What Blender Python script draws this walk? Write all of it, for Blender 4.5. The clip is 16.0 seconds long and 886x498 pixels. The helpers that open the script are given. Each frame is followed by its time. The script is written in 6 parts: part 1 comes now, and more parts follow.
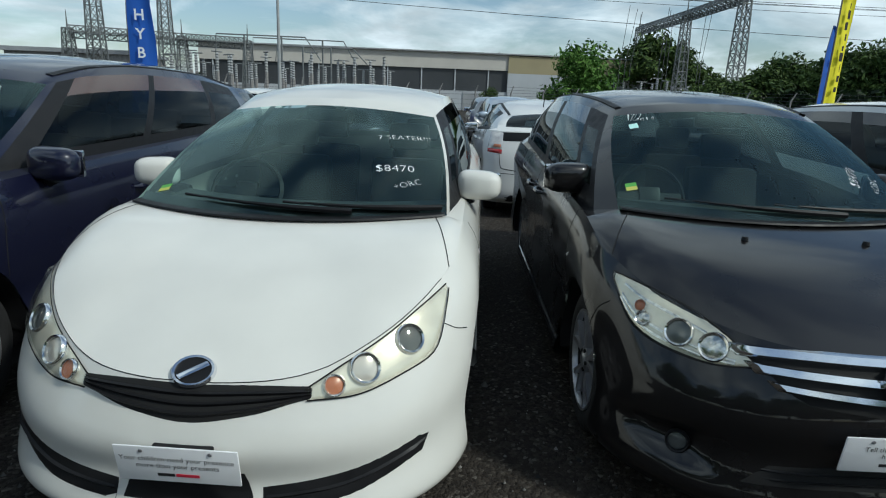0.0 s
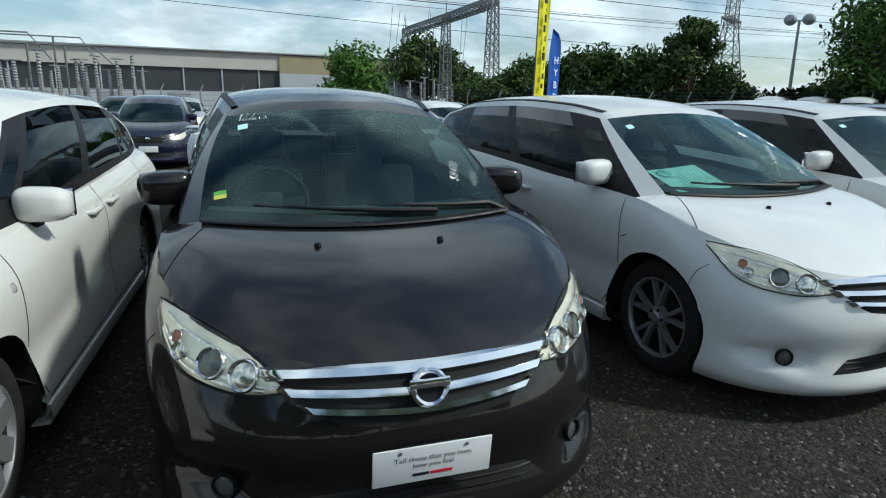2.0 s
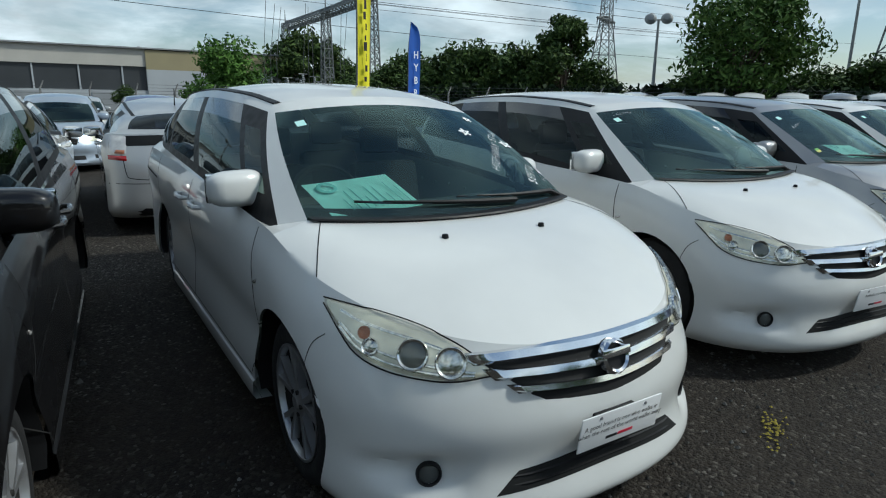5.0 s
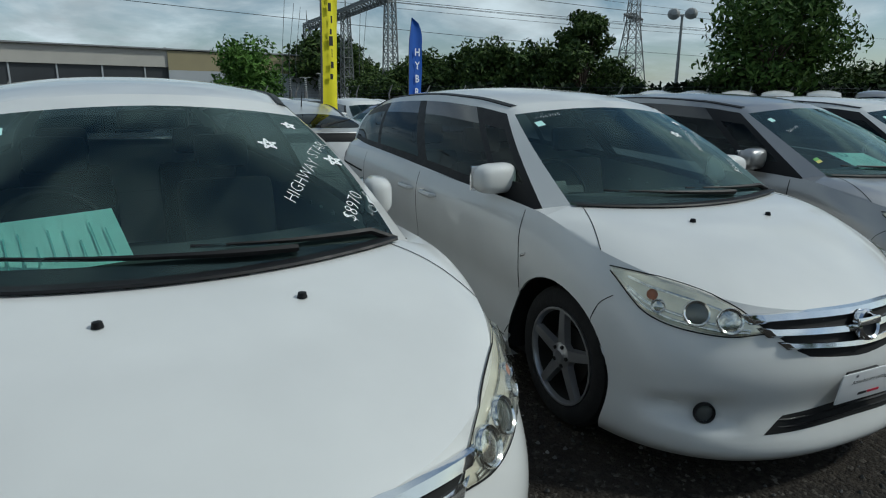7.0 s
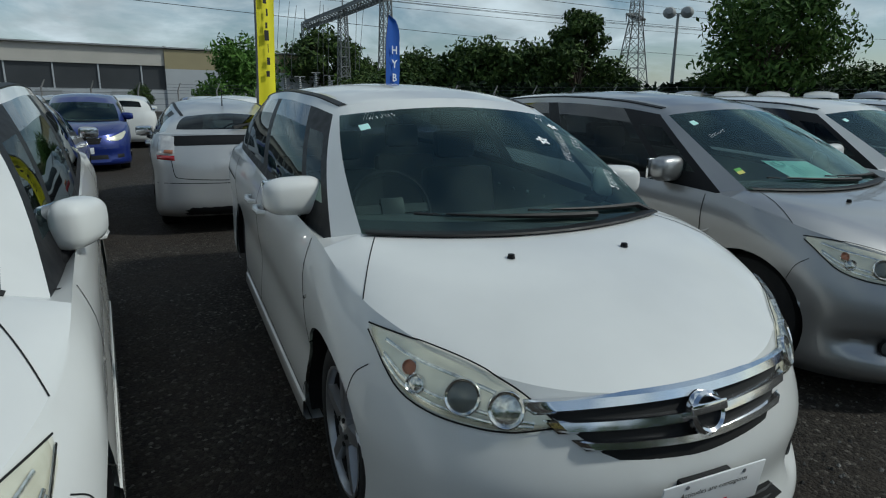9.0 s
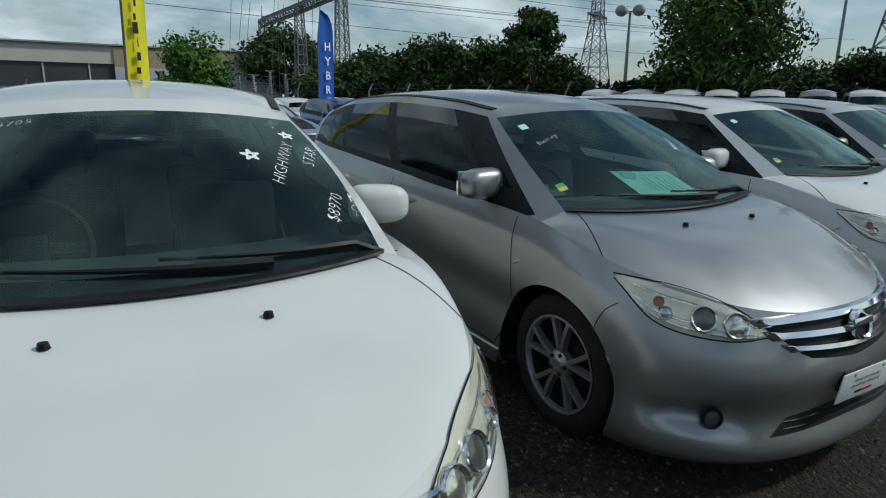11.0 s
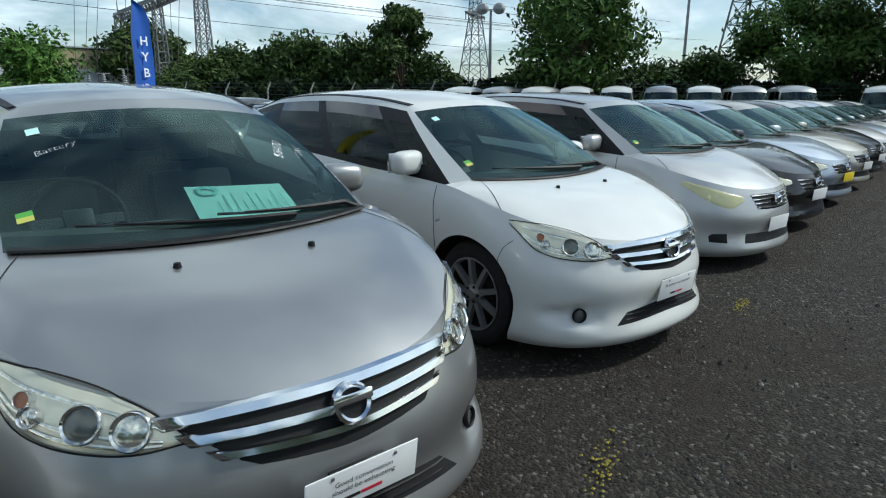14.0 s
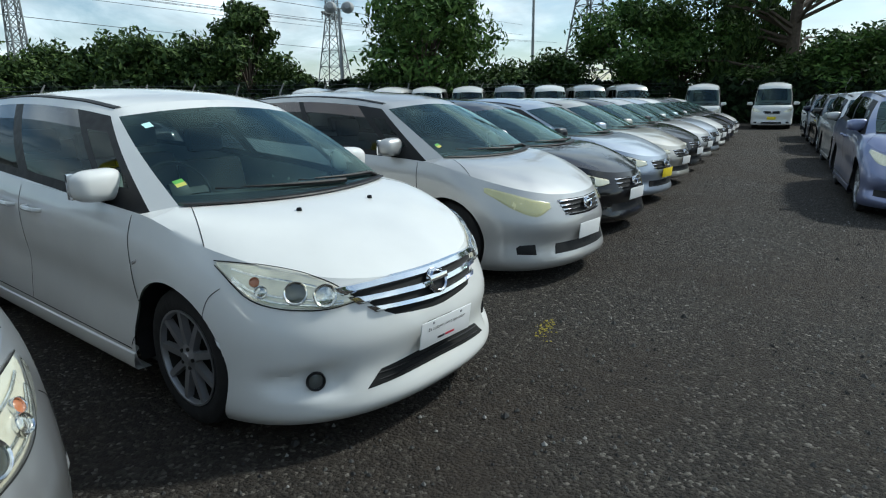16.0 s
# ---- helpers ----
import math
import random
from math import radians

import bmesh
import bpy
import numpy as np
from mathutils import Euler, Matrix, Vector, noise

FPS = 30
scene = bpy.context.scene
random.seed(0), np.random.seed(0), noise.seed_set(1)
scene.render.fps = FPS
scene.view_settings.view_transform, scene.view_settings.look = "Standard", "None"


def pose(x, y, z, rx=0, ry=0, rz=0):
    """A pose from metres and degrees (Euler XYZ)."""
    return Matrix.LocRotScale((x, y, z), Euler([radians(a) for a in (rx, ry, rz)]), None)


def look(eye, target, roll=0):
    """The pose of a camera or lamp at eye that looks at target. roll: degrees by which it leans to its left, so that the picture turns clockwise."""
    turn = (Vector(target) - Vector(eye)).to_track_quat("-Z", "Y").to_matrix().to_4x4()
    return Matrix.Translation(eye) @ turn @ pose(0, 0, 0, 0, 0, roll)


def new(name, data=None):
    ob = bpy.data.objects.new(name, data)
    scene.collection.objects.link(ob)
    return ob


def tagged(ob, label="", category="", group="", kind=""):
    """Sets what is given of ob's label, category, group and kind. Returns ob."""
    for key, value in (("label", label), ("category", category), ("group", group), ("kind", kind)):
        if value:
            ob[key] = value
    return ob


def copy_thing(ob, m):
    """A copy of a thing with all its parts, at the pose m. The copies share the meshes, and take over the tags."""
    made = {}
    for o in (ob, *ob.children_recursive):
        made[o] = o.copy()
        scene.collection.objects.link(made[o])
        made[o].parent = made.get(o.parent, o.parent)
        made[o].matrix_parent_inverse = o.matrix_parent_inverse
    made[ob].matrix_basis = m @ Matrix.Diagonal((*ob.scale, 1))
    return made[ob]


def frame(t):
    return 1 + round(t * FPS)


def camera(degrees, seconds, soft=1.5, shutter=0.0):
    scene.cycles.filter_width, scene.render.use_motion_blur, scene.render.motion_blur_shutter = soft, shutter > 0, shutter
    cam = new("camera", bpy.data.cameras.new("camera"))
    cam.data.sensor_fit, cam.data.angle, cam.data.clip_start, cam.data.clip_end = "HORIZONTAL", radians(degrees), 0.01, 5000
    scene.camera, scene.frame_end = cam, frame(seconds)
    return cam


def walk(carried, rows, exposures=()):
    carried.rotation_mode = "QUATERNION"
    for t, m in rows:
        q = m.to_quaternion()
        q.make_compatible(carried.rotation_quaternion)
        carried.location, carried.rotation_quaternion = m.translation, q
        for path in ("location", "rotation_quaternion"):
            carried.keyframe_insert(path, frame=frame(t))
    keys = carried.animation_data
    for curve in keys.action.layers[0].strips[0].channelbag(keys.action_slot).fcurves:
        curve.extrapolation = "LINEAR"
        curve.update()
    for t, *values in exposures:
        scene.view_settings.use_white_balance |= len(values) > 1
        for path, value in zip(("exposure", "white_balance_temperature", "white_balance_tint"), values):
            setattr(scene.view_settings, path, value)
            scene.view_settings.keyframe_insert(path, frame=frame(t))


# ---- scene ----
cam = camera(72.2, 16.0, soft=1.1)
PATH = [
    (0, (0.936, -0.383, 1.422), (1.116, 1.549, 0.94), 2.1),
    (0.5, (1.183, -0.456, 1.466), (1.618, 1.438, 0.992), 1.7),
    (1, (1.409, -0.418, 1.422), (2.007, 1.432, 0.952), 1.5),
    (1.5, (1.651, -0.333, 1.446), (2.382, 1.469, 0.979), 1.1),
    (2, (1.842, -0.324, 1.438), (2.656, 1.442, 0.973), 1.0),
    (2.5, (2.109, -0.356, 1.47), (2.982, 1.382, 1.005), 0.8),
    (3, (2.383, -0.307, 1.44), (3.321, 1.398, 0.977), 0.6),
    (3.2, (2.496, -0.21, 1.476), (3.478, 1.465, 0.996), 0.8),
    (3.5, (2.71, -0.16, 1.458), (3.745, 1.487, 0.993), 0.7),
    (4, (2.938, -0.083, 1.43), (4.019, 1.534, 0.965), 0.7),
    (4.5, (3.223, -0.079, 1.47), (4.313, 1.531, 1.002), 0.7),
    (5, (3.512, 0.032, 1.414), (4.603, 1.641, 0.947), 0.7),
    (5.2, (3.639, 0.101, 1.433), (4.727, 1.71, 0.957), 0.8),
    (7.3, (4.9, 0.435, 1.417), (5.914, 2.094, 0.948), 0.5),
    (7.5, (4.988, 0.476, 1.395), (6.014, 2.128, 0.924), 0.7),
    (8, (5.272, 0.482, 1.417), (6.285, 2.14, 0.945), 0.8),
    (8.2, (5.386, 0.466, 1.416), (6.387, 2.133, 0.949), 0.7),
    (10.3, (6.656, 0.505, 1.441), (7.689, 2.149, 0.964), 0.7),
    (10.5, (6.779, 0.52, 1.423), (7.829, 2.155, 0.95), 0.6),
    (11, (7.097, 0.555, 1.444), (8.179, 2.169, 0.971), 0.6),
    (11.5, (7.406, 0.461, 1.415), (8.518, 2.055, 0.943), 0.5),
    (12, (7.7, 0.383, 1.427), (8.843, 1.956, 0.959), 0.4),
    (12.5, (8.038, 0.422, 1.416), (9.227, 1.96, 0.946), 0.3),
    (13, (8.275, 0.418, 1.402), (9.529, 1.903, 0.932), 0.1),
    (13.5, (8.539, 0.292, 1.442), (9.818, 1.755, 0.968), 0.1),
    (14, (8.776, 0.217, 1.436), (10.114, 1.625, 0.961), 0.1),
    (14.5, (9.083, 0.274, 1.454), (10.508, 1.595, 0.979), 0.1),
    (15, (9.344, 0.241, 1.445), (10.863, 1.453, 0.972), -0.3),
    (15.5, (9.64, 0.143, 1.447), (11.228, 1.263, 0.974), -0.7),
    (16, (9.849, 0.223, 1.417), (11.45, 1.324, 0.945), -0.7),
]
walk(cam, [(t, look(eye, aim, lean)) for t, eye, aim, lean in PATH], exposures=[(t, stops, 6000, 0.0) for t, stops in ((0.0, 0.1), (1.5, 0.3), (3.5, 0.35), (5.0, 0.08), (7.5, -0.37), (10.5, -0.32), (11.0, -0.28), (12.5, 0.2), (14.0, 0.4), (16.0, 0.45))])

# ---- light ----
world = bpy.data.worlds.new("sky")
scene.world = world
world.use_nodes = True
wn, wl = world.node_tree.nodes, world.node_tree.links
wn.clear()
sky = wn.new("ShaderNodeTexSky")
sky.sky_type, sky.sun_disc = "NISHITA", False
SUN_EL, SUN_AZ = 44.0, 123.0          # degrees; azimuth clockwise from +y
sky.sun_elevation, sky.sun_rotation = radians(SUN_EL), radians(SUN_AZ)
sky_out, sky_bg = wn.new("ShaderNodeOutputWorld"), wn.new("ShaderNodeBackground")
geo = wn.new("ShaderNodeTexCoord")
sep = wn.new("ShaderNodeSeparateXYZ")
wl.new(geo.outputs["Generated"], sep.inputs[0])
# clouds lie on a flat layer: direction divided by its height
up = wn.new("ShaderNodeMath"); up.operation = "MAXIMUM"; up.inputs[1].default_value = 0.0
wl.new(sep.outputs["Z"], up.inputs[0])
lift = wn.new("ShaderNodeMath"); lift.operation = "ADD"; lift.inputs[1].default_value = 0.22
wl.new(up.outputs[0], lift.inputs[0])
flat = wn.new("ShaderNodeVectorMath"); flat.operation = "DIVIDE"
wl.new(geo.outputs["Generated"], flat.inputs[0])
comb = wn.new("ShaderNodeCombineXYZ")
for i in range(3):
    wl.new(lift.outputs[0], comb.inputs[i])
wl.new(comb.outputs[0], flat.inputs[1])
cl1 = wn.new("ShaderNodeTexNoise")
cl1.inputs["Scale"].default_value, cl1.inputs["Detail"].default_value, cl1.inputs["Roughness"].default_value = 1.5, 10, 0.58
cl1.inputs["Distortion"].default_value = 0.5
wl.new(flat.outputs[0], cl1.inputs["Vector"])
cover = wn.new("ShaderNodeMapRange")
cover.inputs["From Min"].default_value, cover.inputs["From Max"].default_value = 0.40, 0.64
wl.new(cl1.outputs["Fac"], cover.inputs["Value"])
cl2 = wn.new("ShaderNodeTexNoise")
cl2.inputs["Scale"].default_value, cl2.inputs["Detail"].default_value = 3.4, 8
wl.new(flat.outputs[0], cl2.inputs["Vector"])
tone = wn.new("ShaderNodeMapRange")
tone.inputs["From Min"].default_value, tone.inputs["From Max"].default_value = 0.35, 0.68
tone.inputs["To Min"].default_value, tone.inputs["To Max"].default_value = 6.4, 9.8
wl.new(cl2.outputs["Fac"], tone.inputs["Value"])
white = wn.new("ShaderNodeVectorMath"); white.operation = "SCALE"
white.inputs[0].default_value = (0.89, 0.96, 1.02)
wl.new(tone.outputs[0], white.inputs["Scale"])
mixc = wn.new("ShaderNodeMix"); mixc.data_type = "RGBA"
wl.new(cover.outputs[0], mixc.inputs["Factor"])
wl.new(sky.outputs[0], mixc.inputs["A"])
wl.new(white.outputs[0], mixc.inputs["B"])
wl.new(mixc.outputs["Result"], sky_bg.inputs["Color"])
sky_bg.inputs["Strength"].default_value = 0.094
wl.new(sky_bg.outputs[0], sky_out.inputs[0])

sun = new("sun", bpy.data.lights.new("sun", "SUN"))
sun.data.energy, sun.data.angle, sun.data.color = 2.5, radians(5.0), (1.0, 0.95, 0.88)
el, az = radians(SUN_EL), radians(SUN_AZ)
sun.matrix_world = look((0, 0, 0), (-math.sin(az) * math.cos(el), -math.cos(az) * math.cos(el), -math.sin(el)))
scene.view_settings.exposure = 0.0


# ---- materials ----
def material(name, colour, rough=0.5, metal=0.0, coat=0.0, vary=0.0, scale=5.0, bump=0.0, bump_scale=60.0, spec=0.5, dust=0.0):
    m = bpy.data.materials.new(name)
    m.use_nodes = True
    n, l = m.node_tree.nodes, m.node_tree.links
    p = n["Principled BSDF"]
    p.inputs["Base Color"].default_value = (*colour, 1)
    p.inputs["Roughness"].default_value, p.inputs["Metallic"].default_value = rough, metal
    p.inputs["Coat Weight"].default_value, p.inputs["Coat Roughness"].default_value = coat, 0.03
    p.inputs["Specular IOR Level"].default_value = spec
    tc = n.new("ShaderNodeTexCoord")
    if vary:
        t = n.new("ShaderNodeTexNoise"); t.inputs["Scale"].default_value, t.inputs["Detail"].default_value = scale, 8
        l.new(tc.outputs["Object"], t.inputs["Vector"])
        r = n.new("ShaderNodeMapRange"); r.inputs["From Min"].default_value, r.inputs["From Max"].default_value = 0.3, 0.7
        r.inputs["To Min"].default_value, r.inputs["To Max"].default_value = 1 - vary, 1 + vary
        l.new(t.outputs["Fac"], r.inputs["Value"])
        v = n.new("ShaderNodeVectorMath"); v.operation = "SCALE"; v.inputs[0].default_value = colour
        l.new(r.outputs[0], v.inputs["Scale"]); l.new(v.outputs[0], p.inputs["Base Color"])
        rr = n.new("ShaderNodeMapRange"); rr.inputs["From Min"].default_value, rr.inputs["From Max"].default_value = 0.3, 0.7
        rr.inputs["To Min"].default_value, rr.inputs["To Max"].default_value = rough * 0.85, min(1, rough * 1.15)
        l.new(t.outputs["Fac"], rr.inputs["Value"]); l.new(rr.outputs[0], p.inputs["Roughness"])
    if bump:
        t = n.new("ShaderNodeTexNoise"); t.inputs["Scale"].default_value, t.inputs["Detail"].default_value = bump_scale, 6
        l.new(tc.outputs["Object"], t.inputs["Vector"])
        b = n.new("ShaderNodeBump"); b.inputs["Strength"].default_value, b.inputs["Distance"].default_value = bump, 0.02
        l.new(t.outputs["Fac"], b.inputs["Height"]); l.new(b.outputs[0], p.inputs["Normal"])
    return m


def paint(name, colour, metal=0.0, rough=0.35, spec=0.25):
    """Car paint: flake under a clear coat, with a little road dust in its roughness."""
    return material(name, colour, rough, metal, coat=0.9, vary=0.04, scale=3.0, spec=spec)


def glass(name, tint, ior=1.5, sheen=(0.80, 1.0, 0.95)):
    m = bpy.data.materials.new(name)
    m.use_nodes = True
    n, l = m.node_tree.nodes, m.node_tree.links
    n.clear()
    out, mix, tr, gl, lw, fifth, fr = (n.new("ShaderNode" + k) for k in ("OutputMaterial", "MixShader", "BsdfTransparent", "BsdfGlossy", "LayerWeight", "Math", "MapRange"))
    tr.inputs["Color"].default_value = (*tint, 1)
    gl.inputs["Roughness"].default_value = 0.015
    gl.inputs["Color"].default_value = (*sheen, 1)
    # Schlick's law, the same from both sides of the pane
    lw.inputs["Blend"].default_value = 0.5
    fifth.operation, fifth.inputs[1].default_value = "POWER", 5.0
    fr.inputs["To Min"].default_value, fr.inputs["To Max"].default_value = ((ior - 1) / (ior + 1)) ** 2, 1.0
    l.new(lw.outputs["Facing"], fifth.inputs[0]); l.new(fifth.outputs[0], fr.inputs["Value"])
    l.new(fr.outputs[0], mix.inputs[0]); l.new(tr.outputs[0], mix.inputs[1]); l.new(gl.outputs[0], mix.inputs[2])
    l.new(mix.outputs[0], out.inputs[0])
    return m


M = {
    "white": paint("pearl_white_paint", (0.67, 0.67, 0.65), 0.0, 0.5),
    "wish_white": paint("warm_white_paint", (0.66, 0.65, 0.60), 0.0, 0.5),
    "black": paint("black_flake_paint", (0.008, 0.0075, 0.008), 0.0, 0.30, 0.12),
    "grey": paint("grey_metallic_paint", (0.36, 0.36, 0.36), 0.8, 0.36),
    "silver": paint("silver_metallic_paint", (0.48, 0.48, 0.475), 0.55, 0.40),
    "champagne": paint("champagne_metallic_paint", (0.48, 0.46, 0.41), 0.6, 0.36),
    "ice": paint("pale_blue_metallic_paint", (0.42, 0.47, 0.54), 0.65, 0.35),
    "lavender": paint("lavender_metallic_paint", (0.21, 0.23, 0.36), 0.6, 0.34),
    "navy": paint("navy_paint", (0.006, 0.007, 0.022), 0.0, 0.30),
    "blue": paint("deep_blue_paint", (0.012, 0.025, 0.16), 0.3, 0.32),
    "red": paint("dark_red_paint", (0.20, 0.012, 0.015), 0.2, 0.35),
    "plastic": material("black_plastic", (0.010, 0.010, 0.011), 0.5, spec=0.25, vary=0.2, scale=20, bump=0.05, bump_scale=300),
    "seam": material("shut_line_shadow_gap", (0.006, 0.006, 0.006), 0.9),
    "rubber": material("tyre_rubber", (0.010, 0.010, 0.0105), 0.85, vary=0.25, scale=12, bump=0.2, bump_scale=90),
    "alloy": material("alloy_wheel_silver", (0.40, 0.40, 0.41), 0.32, 0.7, vary=0.06, scale=14),
    "alloy_dark": material("dim_alloy_wheel", (0.30, 0.30, 0.31), 0.38, 0.6, vary=0.08, scale=14),
    "hubdark": material("brake_and_hub_iron", (0.018, 0.017, 0.016), 0.7, 0.3, vary=0.3, scale=20),
    "chrome": material("chrome", (0.82, 0.83, 0.85), 0.12, 1.0, vary=0.03, scale=20),
    "lamp_house": material("headlamp_reflector", (0.80, 0.78, 0.69), 0.22, 0.45, vary=0.10, scale=14),
    "lamp_yellow": material("yellowed_headlamp_cover", (0.62, 0.60, 0.38), 0.25, 0.25, vary=0.08, scale=12),
    "bowl": material("mirror_bowl", (0.75, 0.75, 0.74), 0.12, 0.9, vary=0.3, scale=60),
    "lens": material("projector_lens", (0.10, 0.11, 0.11), 0.05, 0.2, coat=1.0),
    "amber": material("amber_bulb", (0.45, 0.17, 0.09), 0.3),
    "lamp_glass": glass("clear_lamp_cover", (0.97, 0.96, 0.90), 1.4, (1, 1, 1)),
    "tail_red": material("red_tail_lamp", (0.35, 0.01, 0.012), 0.15, coat=1.0, vary=0.1, scale=30),
    "tail_clear": material("clear_tail_lamp", (0.62, 0.60, 0.58), 0.15, 0.3, coat=1.0, vary=0.1, scale=30),
    "windscreen": glass("green_tinted_windscreen", (0.72, 0.88, 0.83), 1.75, (0.74, 1.0, 0.94)),
    # side panes: dark neighbouring cars' reflection is put into the dimmed gloss colour
    "sideglass": glass("tinted_side_glass", (0.34, 0.39, 0.38), 1.5, (0.60, 0.66, 0.66)),
    "privacy": glass("dark_privacy_glass", (0.08, 0.09, 0.095), 1.5, (0.50, 0.54, 0.56)),
    "cabin": material("dark_cabin_plastic", (0.045, 0.047, 0.047), 0.7, vary=0.2, scale=8),
    "seat": material("grey_seat_cloth", (0.035, 0.036, 0.037), 0.9, vary=0.2, scale=25),
    "seat_pale": material("pale_seat_cloth", (0.20, 0.20, 0.19), 0.9, vary=0.2, scale=25),
    "platewhite": material("white_plate", (0.82, 0.82, 0.82), 0.35, vary=0.03, scale=12),
    "plateyellow": material("yellow_plate", (0.85, 0.66, 0.03), 0.4, vary=0.05, scale=12),
    "ink": material("black_ink", (0.012, 0.012, 0.014), 0.6),
    "inkred": material("red_ink", (0.55, 0.02, 0.05), 0.6),
    "chalk": material("white_paint_pen", (0.85, 0.88, 0.86), 0.7),
    "teal": material("pale_teal_paper", (0.55, 0.85, 0.80), 0.7, vary=0.06, scale=9),
    "tealink": material("dark_teal_print", (0.16, 0.38, 0.36), 0.7),
    "stickgreen": material("green_sticker", (0.10, 0.36, 0.06), 0.6),
    "stickyellow": material("yellow_sticker", (0.50, 0.50, 0.10), 0.6),
    "visor": material("smoked_weather_shield", (0.018, 0.016, 0.016), 0.12, coat=0.6),
    "visor_brown": material("brown_smoked_weather_shield", (0.055, 0.024, 0.018), 0.12, coat=0.6),
    "yellowing": material("yellow_ground_paint", (0.32, 0.26, 0.04), 0.9, vary=0.4, scale=30),
}


# ---- mesh helpers ----
def part(name, bm, mat, parent=None, label="", smooth=True):
    me = bpy.data.meshes.new(name)
    bm.to_mesh(me)
    bm.free()
    me.materials.append(mat)
    if smooth:
        me.polygons.foreach_set("use_smooth", [True] * len(me.polygons))
        me.set_sharp_from_angle(angle=radians(38))
    ob = new(name, me)
    ob.parent = parent
    if label:
        ob["label"] = label
    return ob


def empty(name, label, category, group="", m=None):
    ob = new(name)
    ob.empty_display_size = 0.2
    if m is not None:
        ob.matrix_world = m
    return tagged(ob, label, category, group)


def box(bm, x0, x1, y0, y1, z0, z1, bevel=0.0, m=None):
    r = bmesh.ops.create_cube(bm, size=1)["verts"]
    for v in r:
        v.co = Vector((x0 + (v.co.x + .5) * (x1 - x0), y0 + (v.co.y + .5) * (y1 - y0), z0 + (v.co.z + .5) * (z1 - z0)))
    if bevel:
        es = list({e for v in r for e in v.link_edges})
        r = bmesh.ops.bevel(bm, geom=es, offset=bevel, segments=2, profile=0.6, affect="EDGES")["verts"] + [v for v in r if v.is_valid]
        r = list(set(r))
    if m is not None:
        bmesh.ops.transform(bm, matrix=m, verts=r)
    return bm


def tube(bm, pts, rad, seg=8, caps=True):
    """A round bar through points; rad is a number or one for each point."""
    pts = [Vector(p) for p in pts]
    rads = rad if isinstance(rad, (list, tuple)) else [rad] * len(pts)
    rings = []
    for i, p in enumerate(pts):
        d = (pts[min(i + 1, len(pts) - 1)] - pts[max(i - 1, 0)]).normalized()
        a = d.orthogonal().normalized() if i == 0 else (a - d * a.dot(d)).normalized()
        b = d.cross(a)
        rings.append([bm.verts.new(p + rads[i] * (math.cos(k * math.tau / seg) * a + math.sin(k * math.tau / seg) * b)) for k in range(seg)])
    for r0, r1 in zip(rings, rings[1:]):
        for k in range(seg):
            bm.faces.new((r0[k], r0[(k + 1) % seg], r1[(k + 1) % seg], r1[k]))
    if caps:
        bm.faces.new(rings[0][::-1]); bm.faces.new(rings[-1])
    return bm


def lathe(bm, prof, seg, axis="x", centre=(0, 0, 0), arc=1.0):
    """Turns a profile of (radius, along) round an axis."""
    rings = []
    n = seg if arc == 1.0 else seg + 1
    for k in range(n):
        a = k * math.tau * arc / seg
        ring = []
        for r, h in prof:
            c, s = r * math.cos(a), r * math.sin(a)
            p = (h, c, s) if axis == "x" else (c, h, s) if axis == "y" else (c, s, h)
            ring.append(bm.verts.new(Vector(p) + Vector(centre)))
        rings.append(ring)
    for k in range(seg):
        r0, r1 = rings[k], rings[(k + 1) % n]
        for i in range(len(prof) - 1):
            bm.faces.new((r0[i], r1[i], r1[i + 1], r0[i + 1]))
    return bm


def grid(bm, rows, loop=False):
    """A sheet through rows of points."""
    vs = [[bm.verts.new(p) for p in r] for r in rows]
    for a, b in zip(vs, vs[1:]):
        n = len(a)
        for i in range(n if loop else n - 1):
            bm.faces.new((a[i], a[(i + 1) % n], b[(i + 1) % n], b[i]))
    return vs


def curve_of(knots):
    """A smooth function through (place, value) knots without overshoot."""
    xs, ys = np.array([k[0] for k in knots], float), np.array([k[1] for k in knots], float)
    h, d = np.diff(xs), np.diff(ys) / np.diff(xs)
    s = np.zeros(len(xs))
    s[0], s[-1] = d[0], d[-1]
    for i in range(1, len(xs) - 1):
        s[i] = 0 if d[i - 1] * d[i] <= 0 else 2 * d[i - 1] * d[i] / (d[i - 1] + d[i])

    def f(x):
        x = min(max(x, xs[0]), xs[-1])
        i = min(int(np.searchsorted(xs, x, "right")) - 1, len(xs) - 2)
        t = (x - xs[i]) / h[i]
        return float((2 * t**3 - 3 * t**2 + 1) * ys[i] + (t**3 - 2 * t**2 + t) * h[i] * s[i] + (-2 * t**3 + 3 * t**2) * ys[i + 1] + (t**3 - t**2) * h[i] * s[i + 1])
    return f


def through_points(pts, n):
    """n points on a smooth line through a few."""
    k = [i / (len(pts) - 1) for i in range(len(pts))]
    fs = [curve_of(list(zip(k, [p[a] for p in pts]))) for a in range(len(pts[0]))]
    return [Vector([f(i / (n - 1)) for f in fs]) for i in range(n)]


# ---- cars ----
from mathutils.bvhtree import BVHTree

